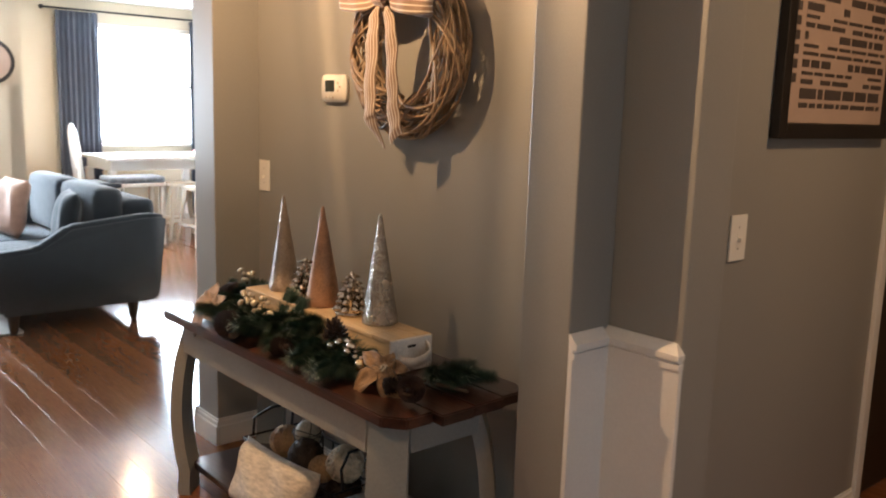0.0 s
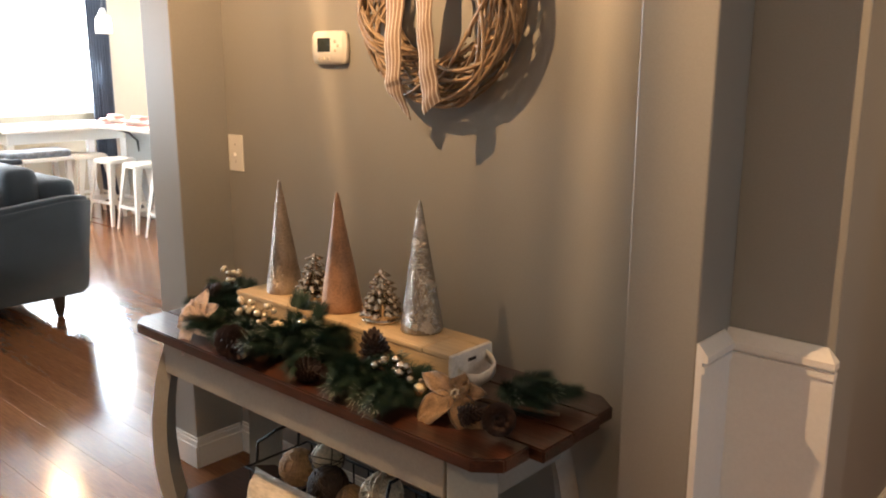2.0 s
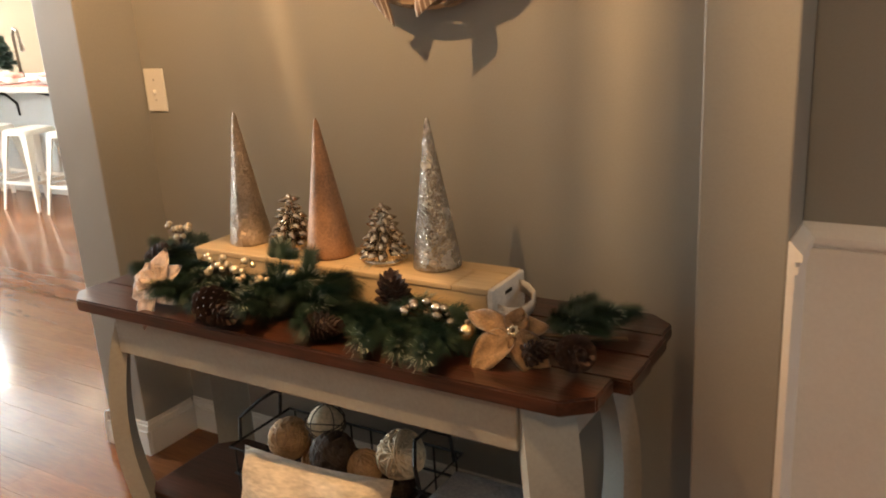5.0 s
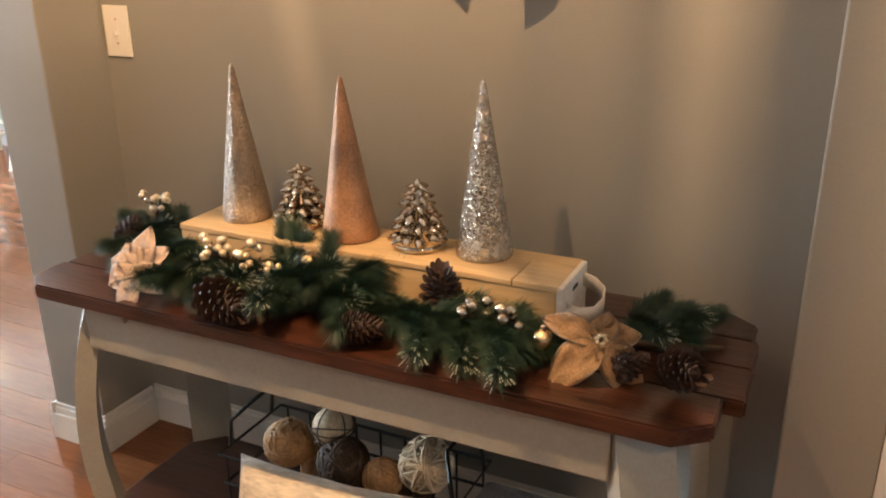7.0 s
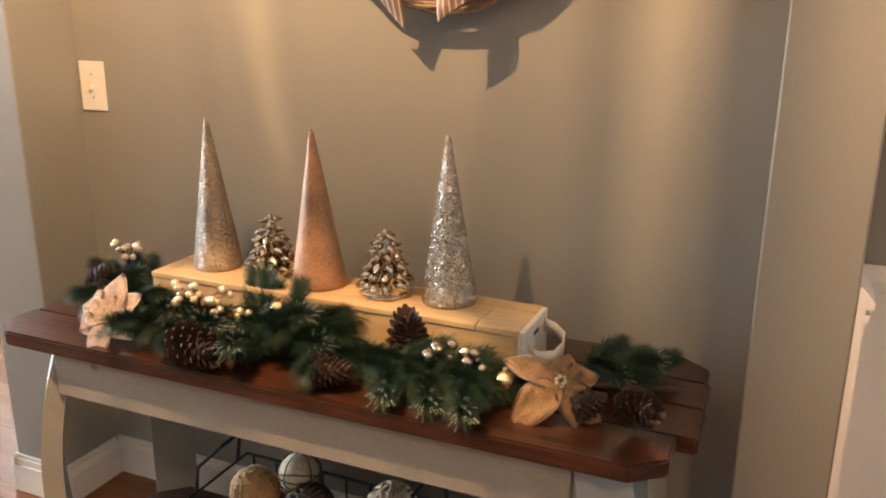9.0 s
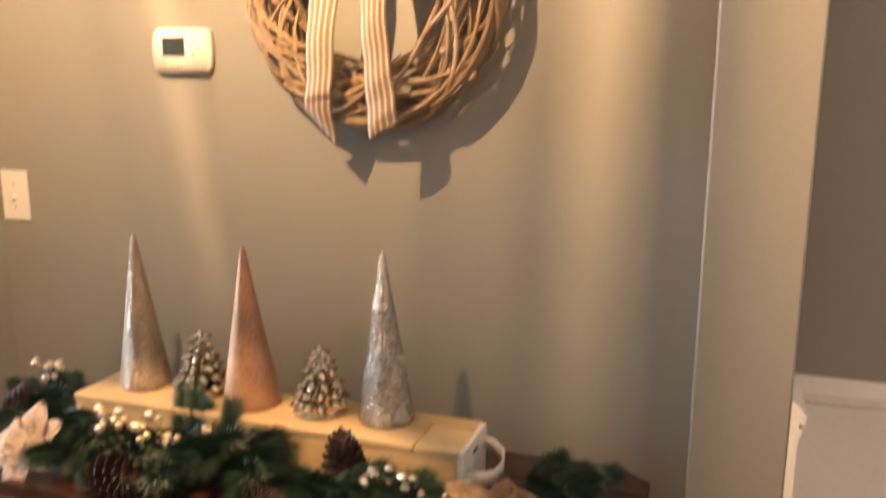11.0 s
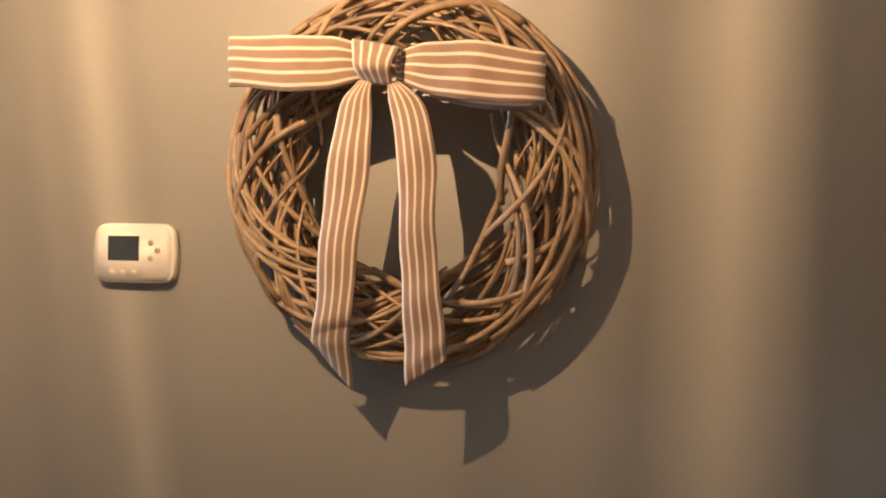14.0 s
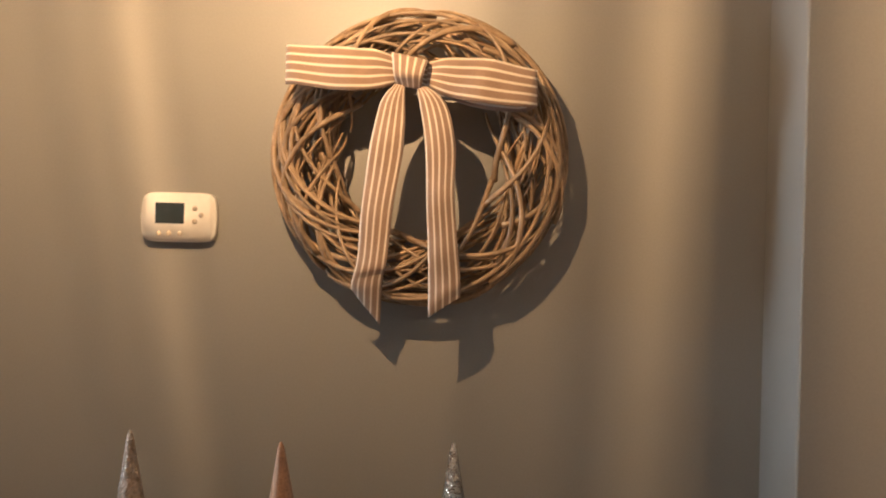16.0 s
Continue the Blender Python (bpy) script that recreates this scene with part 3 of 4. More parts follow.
cone(0.556, -0.228, 0.056, 0.340, CHAMPAGNE_GLITTER, "champagne glitter cone tree on the pine box", (0, -1.4))
cone(0.834, -0.242, 0.060, 0.333, COPPER_FLOCK, "rose-copper flocked cone tree on the pine box", (0, -1.6))
cone(1.130, -0.226, 0.057, 0.342, SILVER_GLITTER, "silver glitter cone tree on the pine box", (0, -1.0))


def ceramic_tree(x, y, rz):
    t = thing("ceramic_tree", x, y, B, "mirrored mercury-glass Christmas tree on the pine box", "decor tree", "mercury glass trees", rz=rz)
    prof = [(0.050, 0), (0.056, 0.004), (0.055, 0.010), (0.047, 0.016)]
    for k in range(5):
        r0, z0 = 0.052 - 0.0095 * k, 0.016 + 0.022 * k
        prof += [(r0, z0), (r0 * 0.62, z0 + 0.021)]
    prof += [(0.010, 0.128), (0.004, 0.138), (0.001, 0.141)]
    part("body", lathe(bmesh.new(), prof, 26), MERCURY, t, "", True)
    rnd = random.Random(int(rz))
    for k in range(6):
        r0, z0, n = 0.050 - 0.0076 * k, 0.022 + 0.0205 * k, (11, 9, 8, 6, 5, 4)[k]
        for j in range(n):
            a = 2 * math.pi * (j + 0.5 * (k % 2) + rnd.uniform(-0.12, 0.12)) / n
            w = 0.0125 - 0.0010 * k
            bm = lathe(bmesh.new(), [(w * 0.55, -0.012), (w, -0.004), (w * 0.98, 0.002), (w * 0.62, 0.010), (w * 0.22, 0.0165), (0.0006, 0.0185)], 7)
            part("branch_tip", bm, MERCURY, t, "", True, pose(r0 * 0.92 * math.cos(a), r0 * 0.92 * math.sin(a), z0 + rnd.uniform(-0.003, 0.003), rnd.uniform(-15, 15), rnd.uniform(84, 112), math.degrees(a)))
    return t


ceramic_tree(0.705, -0.232, 10)
ceramic_tree(0.990, -0.236, 40)

# ---- garland along the front of the box ----
garland = thing("garland", 0.9, -0.38, T, "artificial pine garland with frosted tips laid along the table", "garland")


def sprig_mesh(seed, length, count, reach):
    """A stem with long needles all round it; the mesh is shared by many sprigs."""
    rnd = random.Random(seed)
    bm = bmesh.new()
    tube(bm, [(0, 0, 0), (length * 0.5, 0, 0.006), (length, 0, 0.0)], 0.0028, 5, 0.001)
    for i in range(count):
        s = (i + rnd.random()) / count
        p = Vector((s * length, 0, 0.006 * math.sin(math.pi * s)))
        a = rnd.uniform(0, 2 * math.pi)
        tilt = rnd.uniform(0.55, 1.35) * (1.0 - 0.40 * s)
        d = Vector((math.cos(tilt), math.sin(tilt) * math.cos(a), math.sin(tilt) * math.sin(a)))
        ln = reach * rnd.uniform(0.7, 1.1)
        side = d.cross(Vector((0, 0, 1))).normalized() * 0.0007
        up = d.cross(side).normalized() * 0.0006
        mid = p + d * ln * 0.55 + Vector((0, 0, -0.10 * ln))
        tip = p + d * ln + Vector((0, 0, -0.25 * ln))
        a0, a1, a2 = bm.verts.new(p + side), bm.verts.new(p - side), bm.verts.new(p + up)
        b0, b1, b2 = bm.verts.new(mid + side), bm.verts.new(mid - side), bm.verts.new(mid + up)
        c = bm.verts.new(tip)
        for f in ((a0, a1, b1, b0), (a1, a2, b2, b1), (a2, a0, b0, b2), (b0, b1, c), (b1, b2, c), (b2, b0, c)):
            bm.faces.new(f)
    me = bpy.data.meshes.new("sprig")
    bm.to_mesh(me)
    bm.free()
    me.materials.append(NEEDLE)
    return me


def frost_mesh(seed, length, reach):
    rnd = random.Random(seed)
    bm = bmesh.new()
    for i in range(26):
        a, tilt = rnd.uniform(0, 2 * math.pi), rnd.uniform(0.2, 0.9)
        d = Vector((math.cos(tilt), math.sin(tilt) * math.cos(a), math.sin(tilt) * math.sin(a)))
        p = Vector((length * rnd.uniform(0.8, 1), 0, 0))
        tube(bm, [p + d * reach * 0.6, p + d * reach * 0.8], 0.0009, 3, 0.0006)
        ball(bm, p + d * reach * 0.82, 0.0013, 5, 4)
    me = bpy.data.meshes.new("frost")
    bm.to_mesh(me)
    bm.free()
    me.materials.append(FROST)
    return me


SPRIGS = [sprig_mesh(s, ln, n, r) for s, ln, n, r in ((1, 0.12, 900, 0.056), (2, 0.10, 800, 0.052), (3, 0.13, 980, 0.055))]
FROSTS = [frost_mesh(s, ln, r) for s, ln, r in ((4, 0.13, 0.058), (5, 0.11, 0.054), (6, 0.15, 0.056))]
part("stem", tube(bmesh.new(), [(-0.62, 0.13, 0.02), (-0.50, 0.05, 0.03), (-0.3, -0.01, 0.03), (0.0, -0.03, 0.03), (0.3, -0.05, 0.03), (0.5, 0.02, 0.03), (0.70, 0.10, 0.02)], 0.005, 6), BARK, garland)
rnd = random.Random(11)
SPOTS = ((-0.19, -0.125, 0.055), (0.105, -0.135, 0.05), (0.20, 0.02, 0.06), (0.63, -0.04, 0.07), (-0.45, -0.10, 0.07), (0.50, -0.05, 0.09), (0.44, -0.10, 0.05), (-0.02, -0.11, 0.05))
ROWS = []
for x0, x1, y0, y1, n, aim, lift in ((-0.66, -0.53, 0.05, 0.13, 10, 100, 24), (-0.60, -0.50, 0.02, 0.12, 6, 250, 8), (-0.54, -0.36, -0.02, 0.08, 10, 330, 15), (-0.40, -0.16, -0.06, 0.03, 14, 350, 15), (-0.18, -0.13, 0.03, 0.05, 3, 80, 42),
                                 (-0.16, 0.04, -0.07, 0.03, 13, 320, 18), (-0.06, 0.0, 0.0, 0.03, 3, 60, 45), (0.0, 0.22, -0.075, -0.01, 12, 345, 9), (0.20, 0.38, -0.085, -0.03, 11, 352, 7), (0.50, 0.63, 0.08, 0.16, 8, 350, 6)):
    for _ in range(n):
        row = (rnd.uniform(x0, x1), rnd.uniform(y0, y1), aim + rnd.uniform(-75, 75), lift * rnd.uniform(0.2, 1.6))
        if min(math.hypot(row[0] + 0.03 * math.cos(radians(row[2])) - px, row[1] + 0.03 * math.sin(radians(row[2])) - py) - pr for px, py, pr in SPOTS) > 0:
            ROWS.append(row)
for i, (x, y, a, lift) in enumerate(ROWS):
    k = i % 3
    m = Matrix.Translation((x, y, 0.028 + 0.014 * rnd.random())) @ pose(0, 0, 0, 0, -lift, a)
    for name, me in (("sprig", SPRIGS[k]),) + ((("frosted_tip", FROSTS[k]),) if i % 3 == 0 else ()):
        ob = new(name, me)
        ob.parent = garland
        ob.matrix_basis = m @ Matrix.Scale(0.75 if x > 0.5 or x < -0.5 or lift > 45 else 0.92, 4)


def pine_cone(x, y, z, r, h, rx, rz, label):
    bm = bmesh.new()
    lathe(bm, [(r * 0.25, 0), (r * 0.5, h * 0.15), (r * 0.5, h * 0.5), (r * 0.28, h * 0.85), (0.002, h * 0.97)], 10)
    n = 84
    for i in range(n):
        u = i / n
        a = i * 2.39996
        zz = h * (0.06 + 0.88 * u)
        rr = r * (0.55 + 0.45 * math.sin(math.pi * min(1, 0.25 + u * 0.75))) * (1 - 0.22 * u)
        w = r * 0.27 * (1.1 - 0.6 * u)
        c, s = math.cos(a), math.sin(a)
        base, tip = Vector((c * r * 0.3, s * r * 0.3, zz)), Vector((c * rr, s * rr, zz + r * (0.02 + 0.42 * u)))
        t = Vector((-s, c, 0)) * w
        e = Vector((0, 0, 0.10 * r))
        mid = base.lerp(tip, 0.72)
        v = [bm.verts.new(p) for p in (base + t * 0.4, base - t * 0.4, mid - t, mid + t, tip - t * 0.35, tip + t * 0.35, base - e, mid - e * 1.6, tip - e * 0.8)]
        for f in ((0, 1, 2, 3), (3, 2, 4, 5), (1, 6, 7, 2), (6, 0, 3, 7), (2, 7, 8, 4), (7, 3, 5, 8), (5, 4, 8), (0, 6, 1)):
            bm.faces.new([v[k] for k in f])
    ob = part("pine_cone", bm, CONE_BROWN, None, "", False, pose(x, y, z, rx, 0, rz))
    return tagged(ob, label, "pine cone", "pine cones")


pine_cone(0.682, -0.520, T + 0.050, 0.049, 0.112, 90, 72, "brown pine cone lying in the pine garland")
pine_cone(1.105, -0.365, T + 0.030, 0.046, 0.092, 10, 0, "small open brown pine cone in the garland")
pine_cone(0.975, -0.508, T + 0.034, 0.034, 0.072, 84, 100, "brown pine cone at the table's front edge")
pine_cone(1.540, -0.420, T + 0.038, 0.039, 0.080, 70, 40, "brown pine cone near the table corner")
pine_cone(0.275, -0.330, T + 0.040, 0.032, 0.070, 70, 200, "brown pine cone in the garland's end")
pine_cone(1.455, -0.455, T + 0.028, 0.027, 0.060, 80, 140, "small brown pine cone under the gold flower")


def petal(length, width, curl, thick=0.0016, ripple=0.0):
    bm, n, w = bmesh.new(), 9, 4
    grid = []
    for i in range(n + 1):
        u = i / n
        wd = width * (math.sin(math.pi * min(1, u * 0.94 + 0.06)) ** 0.8) * (1 - 0.25 * u) + 0.002
        row = []
        for j in range(-w, w + 1):
            v = j / w
            row.append(bm.verts.new((u * length, v * wd / 2, curl * u * u * length + 0.10 * wd * v * v + ripple * (math.sin(9 * u + 4 * v) + 0.7 * math.sin(8 * v + 2 * u)))))
        grid.append(row)
    for a, b in zip(grid, grid[1:]):
        for j in range(2 * w):
            bm.faces.new((a[j], b[j], b[j + 1], a[j + 1]))
    r = bmesh.ops.solidify(bm, geom=bm.faces[:], thickness=thick)
    return bm


def poinsettia(x, y, z, rx, ry, rz, size, material, petals, label):
    f = thing("poinsettia", x, y, z, label, "flower", "fabric poinsettias")
    f.matrix_world = pose(x, y, z, rx, ry, rz)
    for i, (a, ln, wd, curl) in enumerate(petals):
        part("petal", petal(size * ln, size * wd, curl, ripple=0.005), material, f, "", True, pose(0, 0, 0.002 * i, 0, -6, a))
    bm = bmesh.new()
    for k in range(7):
        ball(bm, (0.008 * math.cos(k), 0.008 * math.sin(k), 0.010), 0.005, 8, 6)
    part("centre", bm, BERRY, f, "beaded centre", True)
    return f


poinsettia(0.474, -0.488, T + 0.055, 62, 0, 24, 0.088, PETAL, ((72, 1.05, 0.66, 0.10), (38, 0.85, 0.62, -0.2), (118, 0.7, 0.75, -0.2), (160, 0.72, 0.8, -0.35), (205, 0.8, 0.75, -0.45), (255, 1.25, 0.62, -0.35), (318, 0.75, 0.72, -0.55)), "cream velvet poinsettia with drooping petals on the garland")
poinsettia(1.422, -0.424, T + 0.060, 44, 4, 10, 0.094, PETAL_GOLD, ((24, 0.72, 0.60, -0.2), (84, 0.55, 0.60, 0.15), (166, 1.15, 0.58, -0.15), (230, 1.2, 0.84, -0.40), (316, 1.15, 0.78, -0.85)), "gold burlap poinsettia with curled petals on the garland")


def berries(x, y, z, n, spread, seed, label, r=0.0085, material=None):
    rnd = random.Random(seed)
    t = thing("berry_spray", x, y, z, label, "berries", "berry sprays")
    for k in range(n):
        p = Vector((rnd.uniform(-1, 1) * spread, rnd.uniform(-0.5, 0.5) * spread, rnd.uniform(0.2, 1.0) * spread * 0.9))
        part("wire", tube(bmesh.new(), [(0, 0, -0.02), p * 0.5 + Vector((0, 0, 0.01)), p], 0.0009, 4), BARK, t)
        part("berry", ball(bmesh.new(), p, r * rnd.uniform(0.8, 1.15), 10, 8), material or BERRY, t, "", True)
    return t


berries(0.300, -0.245, T + 0.090, 11, 0.045, 3, "pearl-gold berry spray standing in the garland")
berries(0.640, -0.400, T + 0.060, 18, 0.066, 4, "pearl-gold berry spray in the pine garland", 0.0095)
berries(0.720, -0.400, T + 0.040, 9, 0.040, 5, "pearl-gold berry spray in the pine garland")
berries(1.225, -0.425, T + 0.038, 12, 0.056, 6, "silver-gold berry spray in the pine garland", 0.0115, MERCURY)


def bauble(x, y, z, r):
    t = thing("bauble", x, y, z, "small shiny gold bauble in the garland", "bauble", "gold baubles")
    part("ball", ball(bmesh.new(), (0, 0, 0), r, 18, 12), GOLD, t, "", True)
    part("cap", lathe(bmesh.new(), ((0.005, r - 0.001), (0.005, r + 0.006), (0.002, r + 0.008)), 10), STEEL, t)


bauble(0.795, -0.345, T + 0.072, 0.019)
bauble(1.325, -0.435, T + 0.050, 0.019)

# ---- wreath with its bow ----
WX, WZ, WR = 1.037, 1.646, 0.215
wreath = thing("wreath", WX, 0, WZ, "woven willow twig wreath hung on the grey wall", "wreath")
rnd = random.Random(5)


def twig(bm, a0, span, minor0, turns, reach, r, lift):
    pts = []
    for k in range(35):
        u = k / 34
        a = a0 + span * u
        ph = minor0 + turns * 2 * math.pi * u
        rr = WR + reach * 0.068 * math.cos(ph)
        d = 0.066 + lift + reach * 0.050 * math.sin(ph)
        pts.append((rr * math.cos(a), -max(0.008, d), rr * math.sin(a)))
    return tube(bm, pts, r, 6, r * 0.4)


def add_twig(span, minor0, turns, reach, r, lift=0.0):
    part("twig", twig(bmesh.new(), rnd.uniform(0, 2 * math.pi), span, minor0, turns, reach, r, lift), TWIG, wreath, "", True)


# a random fill, then rods that sweep across the front from rim to rim, then long rods along the rims
for i in range(84):
    add_twig(rnd.uniform(1.4, 3.0) * rnd.choice((1, 1, -1)), rnd.uniform(0, 2 * math.pi), rnd.choice((1, 1, -1)) * rnd.uniform(0.4, 1.1), rnd.uniform(0.3, 0.9), rnd.uniform(0.0034, 0.0056), rnd.uniform(-0.008, 0.006))
for i in range(34):
    inward = rnd.choice((True, True, False))
    add_twig(rnd.uniform(1.1, 2.1) * (1 if i % 3 else -1), rnd.uniform(-0.5, 0.1) if inward else rnd.uniform(3.0, 3.6), (1 if inward else -1) * rnd.uniform(0.48, 0.62), rnd.uniform(0.84, 1.04), rnd.uniform(0.0050, 0.0072), rnd.uniform(-0.002, 0.010))
for i in range(9):
    add_twig(rnd.uniform(2.4, 4.2) * rnd.choice((1, -1)), rnd.uniform(0.0, 0.9), rnd.uniform(-0.35, 0.35), rnd.uniform(0.92, 1.05), rnd.uniform(0.0050, 0.0066))


def ribbon(rows, material, parent, name="ribbon", steps=6):
    """A cloth strip through pairs of edge points, smoothed along its length, with the width in its map."""
    pts = []
    for k in range(len(rows) - 1):
        p0, p1, p2, p3 = rows[max(0, k - 1)], rows[k], rows[k + 1], rows[min(len(rows) - 1, k + 2)]
        for s in range(steps):
            t = s / steps
            w = (-0.5 * t + t * t - 0.5 * t ** 3, 1 - 2.5 * t * t + 1.5 * t ** 3, 0.5 * t + 2 * t * t - 1.5 * t ** 3, -0.5 * t * t + 0.5 * t ** 3)
            pts.append([sum((Vector(p[e]) * c for p, c in zip((p0, p1, p2, p3), w)), Vector()) for e in (0, 1)])
    pts.append([Vector(rows[-1][0]), Vector(rows[-1][1])])
    bm = bmesh.new()
    uv = bm.loops.layers.uv.new("UVMap")
    n, grid = 8, []
    for i, (a, b) in enumerate(pts):
        row = []
        for j in range(n + 1):
            v = j / n
            p = a.lerp(b, v)
            p.y += 0.0025 * math.sin(i * 0.9 + 2.2 * v) - 0.004 * math.sin(math.pi * v)
            row.append((bm.verts.new(p), v, i / len(pts)))
        grid.append(row)
    for a, b in zip(grid, grid[1:]):
        for j in range(n):
            q = (a[j], a[j + 1], b[j + 1], b[j])
            f = bm.faces.new([x[0] for x in q])
            for lp, x in zip(f.loops, q):
                lp[uv].uv = (x[1], x[2])
    ob = part(name, bm, material, parent, "", True)
    s = ob.modifiers.new("thick", "SOLIDIFY")
    s.thickness, s.offset = 0.0012, 0
    return ob


bow = thing("ribbon_bow", WX, -0.13, WZ, "tan and cream striped ribbon bow tied on the wreath", "bow")
def at(x, y, z):
    return (x - WX, y + 0.13, z - WZ)
# loops: out along the front and back behind
ribbon([(at(1.000, -0.158, 1.822), at(1.000, -0.158, 1.772)), (at(0.960, -0.172, 1.832), at(0.960, -0.170, 1.760)), (at(0.900, -0.180, 1.834), at(0.900, -0.176, 1.757)), (at(0.812, -0.172, 1.839), at(0.810, -0.168, 1.769)),
        (at(0.804, -0.158, 1.839), at(0.802, -0.155, 1.770)), (at(0.840, -0.140, 1.845), at(0.840, -0.140, 1.775)), (at(0.930, -0.135, 1.838), at(0.930, -0.135, 1.775)), (at(1.010, -0.140, 1.825), at(1.010, -0.140, 1.780))], RIBBON, bow, "loop")
ribbon([(at(1.058, -0.158, 1.812), at(1.058, -0.158, 1.768)), (at(1.100, -0.170, 1.817), at(1.100, -0.172, 1.748)), (at(1.170, -0.175, 1.815), at(1.170, -0.178, 1.735)), (at(1.244, -0.160, 1.801), at(1.246, -0.162, 1.731)),
        (at(1.252, -0.146, 1.802), at(1.252, -0.148, 1.732)), (at(1.210, -0.132, 1.810), at(1.210, -0.134, 1.727)), (at(1.120, -0.134, 1.815), at(1.120, -0.134, 1.742)), (at(1.045, -0.140, 1.810), at(1.045, -0.140, 1.775))], RIBBON, bow, "loop")
ribbon([(at(0.994, -0.150, 1.828), at(1.060, -0.150, 1.814)), (at(0.996, -0.186, 1.820), at(1.060, -0.184, 1.806)), (at(1.000, -0.188, 1.785), at(1.052, -0.186, 1.776)), (at(1.004, -0.160, 1.768), at(1.048, -0.160, 1.762))], RIBBON, bow, "knot")
ribbon([(at(1.000, -0.166, 1.772), at(1.018, -0.166, 1.766)), (at(0.975, -0.172, 1.735), at(1.020, -0.170, 1.725)), (at(0.958, -0.170, 1.66), at(1.018, -0.168, 1.655)), (at(0.944, -0.165, 1.55), at(1.000, -0.163, 1.54)), (at(0.936, -0.158, 1.45), at(0.990, -0.156, 1.445)), (at(0.925, -0.148, 1.412), at(0.982, -0.142, 1.415)), (at(0.920, -0.120, 1.395), at(0.972, -0.100, 1.328))], RIBBON, bow, "tail")
ribbon([(at(1.040, -0.166, 1.766), at(1.056, -0.166, 1.768)), (at(1.046, -0.170, 1.735), at(1.094, -0.170, 1.735)), (at(1.058, -0.170, 1.66), at(1.112, -0.168, 1.665)), (at(1.062, -0.168, 1.56), at(1.112, -0.166, 1.57)), (at(1.066, -0.166, 1.48), at(1.120, -0.164, 1.48)), (at(1.068, -0.158, 1.40), at(1.126, -0.158, 1.42)), (at(1.068, -0.152, 1.349), at(1.126, -0.150, 1.388))], RIBBON, bow, "tail")

# ---- thermostat, switches, print ----
th = thing("thermostat", 0.546, 0, 1.525, "cream plastic thermostat with dark display on the wall", "thermostat")
bm = bmesh.new()
outl = []
for k in range(40):
    a = 2 * math.pi * k / 40
    c, s = math.cos(a), math.sin(a)
    z = 0.050 * math.copysign(abs(s) ** 0.26, s)
    outl.append(((0.078 - 0.007 * (z / 0.05) ** 2) * math.copysign(abs(c) ** 0.26, c), z))
prism(bm, outl, "y", -0.026, -0.004)
bmesh.ops.bevel(bm, geom=[e for e in bm.edges if abs(e.verts[0].co.y - e.verts[1].co.y) < 1e-5 and e.verts[0].co.y < -0.02], offset=0.005, segments=3, affect="EDGES")
part("case", bm, PLASTIC, th, "", True)
part("back_plate", boxes((-0.070, 0.070, -0.0045, -0.0005, -0.044, 0.044), bevel=0.001), PLASTIC, th)
part("display", boxes((-0.046, 0.014, -0.0275, -0.0255, -0.013, 0.029), bevel=0.0008), SCREEN, th, "dark grey-green display")
for x, z in ((-0.038, -0.033), (-0.017, -0.033), (0.006, -0.033), (0.036, 0.018), (0.036, -0.008), (0.049, 0.005)):
    bm = bmesh.new()
    lathe(bm, ((0.0052, 0), (0.0050, 0.002), (0.0036, 0.003)), 14)
    part("button", bm, mat("button_plastic", (0.60, 0.52, 0.42), 0.4, 0, 0.04, 8, 120, 0.02) if "button_plastic" not in bpy.data.materials else bpy.data.materials["button_plastic"], th, "", True, pose(x, -0.0255, z, 90, 0, 0))


def switch(name, m, w, h, label):
    s = tagged(new(name), label, "light switch", "light switches")
    s.matrix_world = m
    part("plate", boxes((-w / 2, w / 2, -0.007, -0.0005, -h / 2, h / 2), bevel=0.002), PLASTIC, s)
    part("slot", boxes((-0.006, 0.006, -0.0078, -0.0068, -0.013, 0.013), bevel=0.0004), PLASTIC, s)
    part("toggle", boxes((-0.004, 0.004, -0.017, -0.0072, -0.011, 0.001), bevel=0.001), PLASTIC, s)
    for z in (-0.03, 0.03):
        part("screw", lathe(bmesh.new(), ((0.003, 0), (0.0028, 0.001)), 10), STEEL, s, "", False, pose(0, -0.0068, z * h / 0.128, 90, 0, 0))


switch("light_switch", pose(0.0045, 0, 1.1635), 0.083, 0.129, "cream light switch plate on the grey wall")
switch("light_switch", pose(1.96, 0.385, 1.135, 0, 0, 90), 0.083, 0.129, "cream light switch plate in the hallway")

pic = thing("framed_print", 1.96, 0.885, 1.41, "black framed print with dense lettering on the hallway wall", "picture")
FH, FW = 0.80, 0.375
for name, b in (("frame_side", (0.001, 0.030, -FW, -FW + 0.045, 0, FH)), ("frame_side", (0.001, 0.030, FW - 0.045, FW, 0, FH)), ("frame_rail", (0.001, 0.030, -FW + 0.045, FW - 0.045, 0, 0.045)), ("frame_rail", (0.001, 0.030, -FW + 0.045, FW - 0.045, FH - 0.045, FH))):
    part(name, boxes(b, bevel=0.003), FRAME_BLACK, pic)
part("print", boxes((0.002, 0.012, -FW + 0.046, FW - 0.046, 0.046, FH - 0.046)), PAPER, pic, "pinkish paper print")
rnd = random.Random(8)
z = 0.09
bm = bmesh.new()
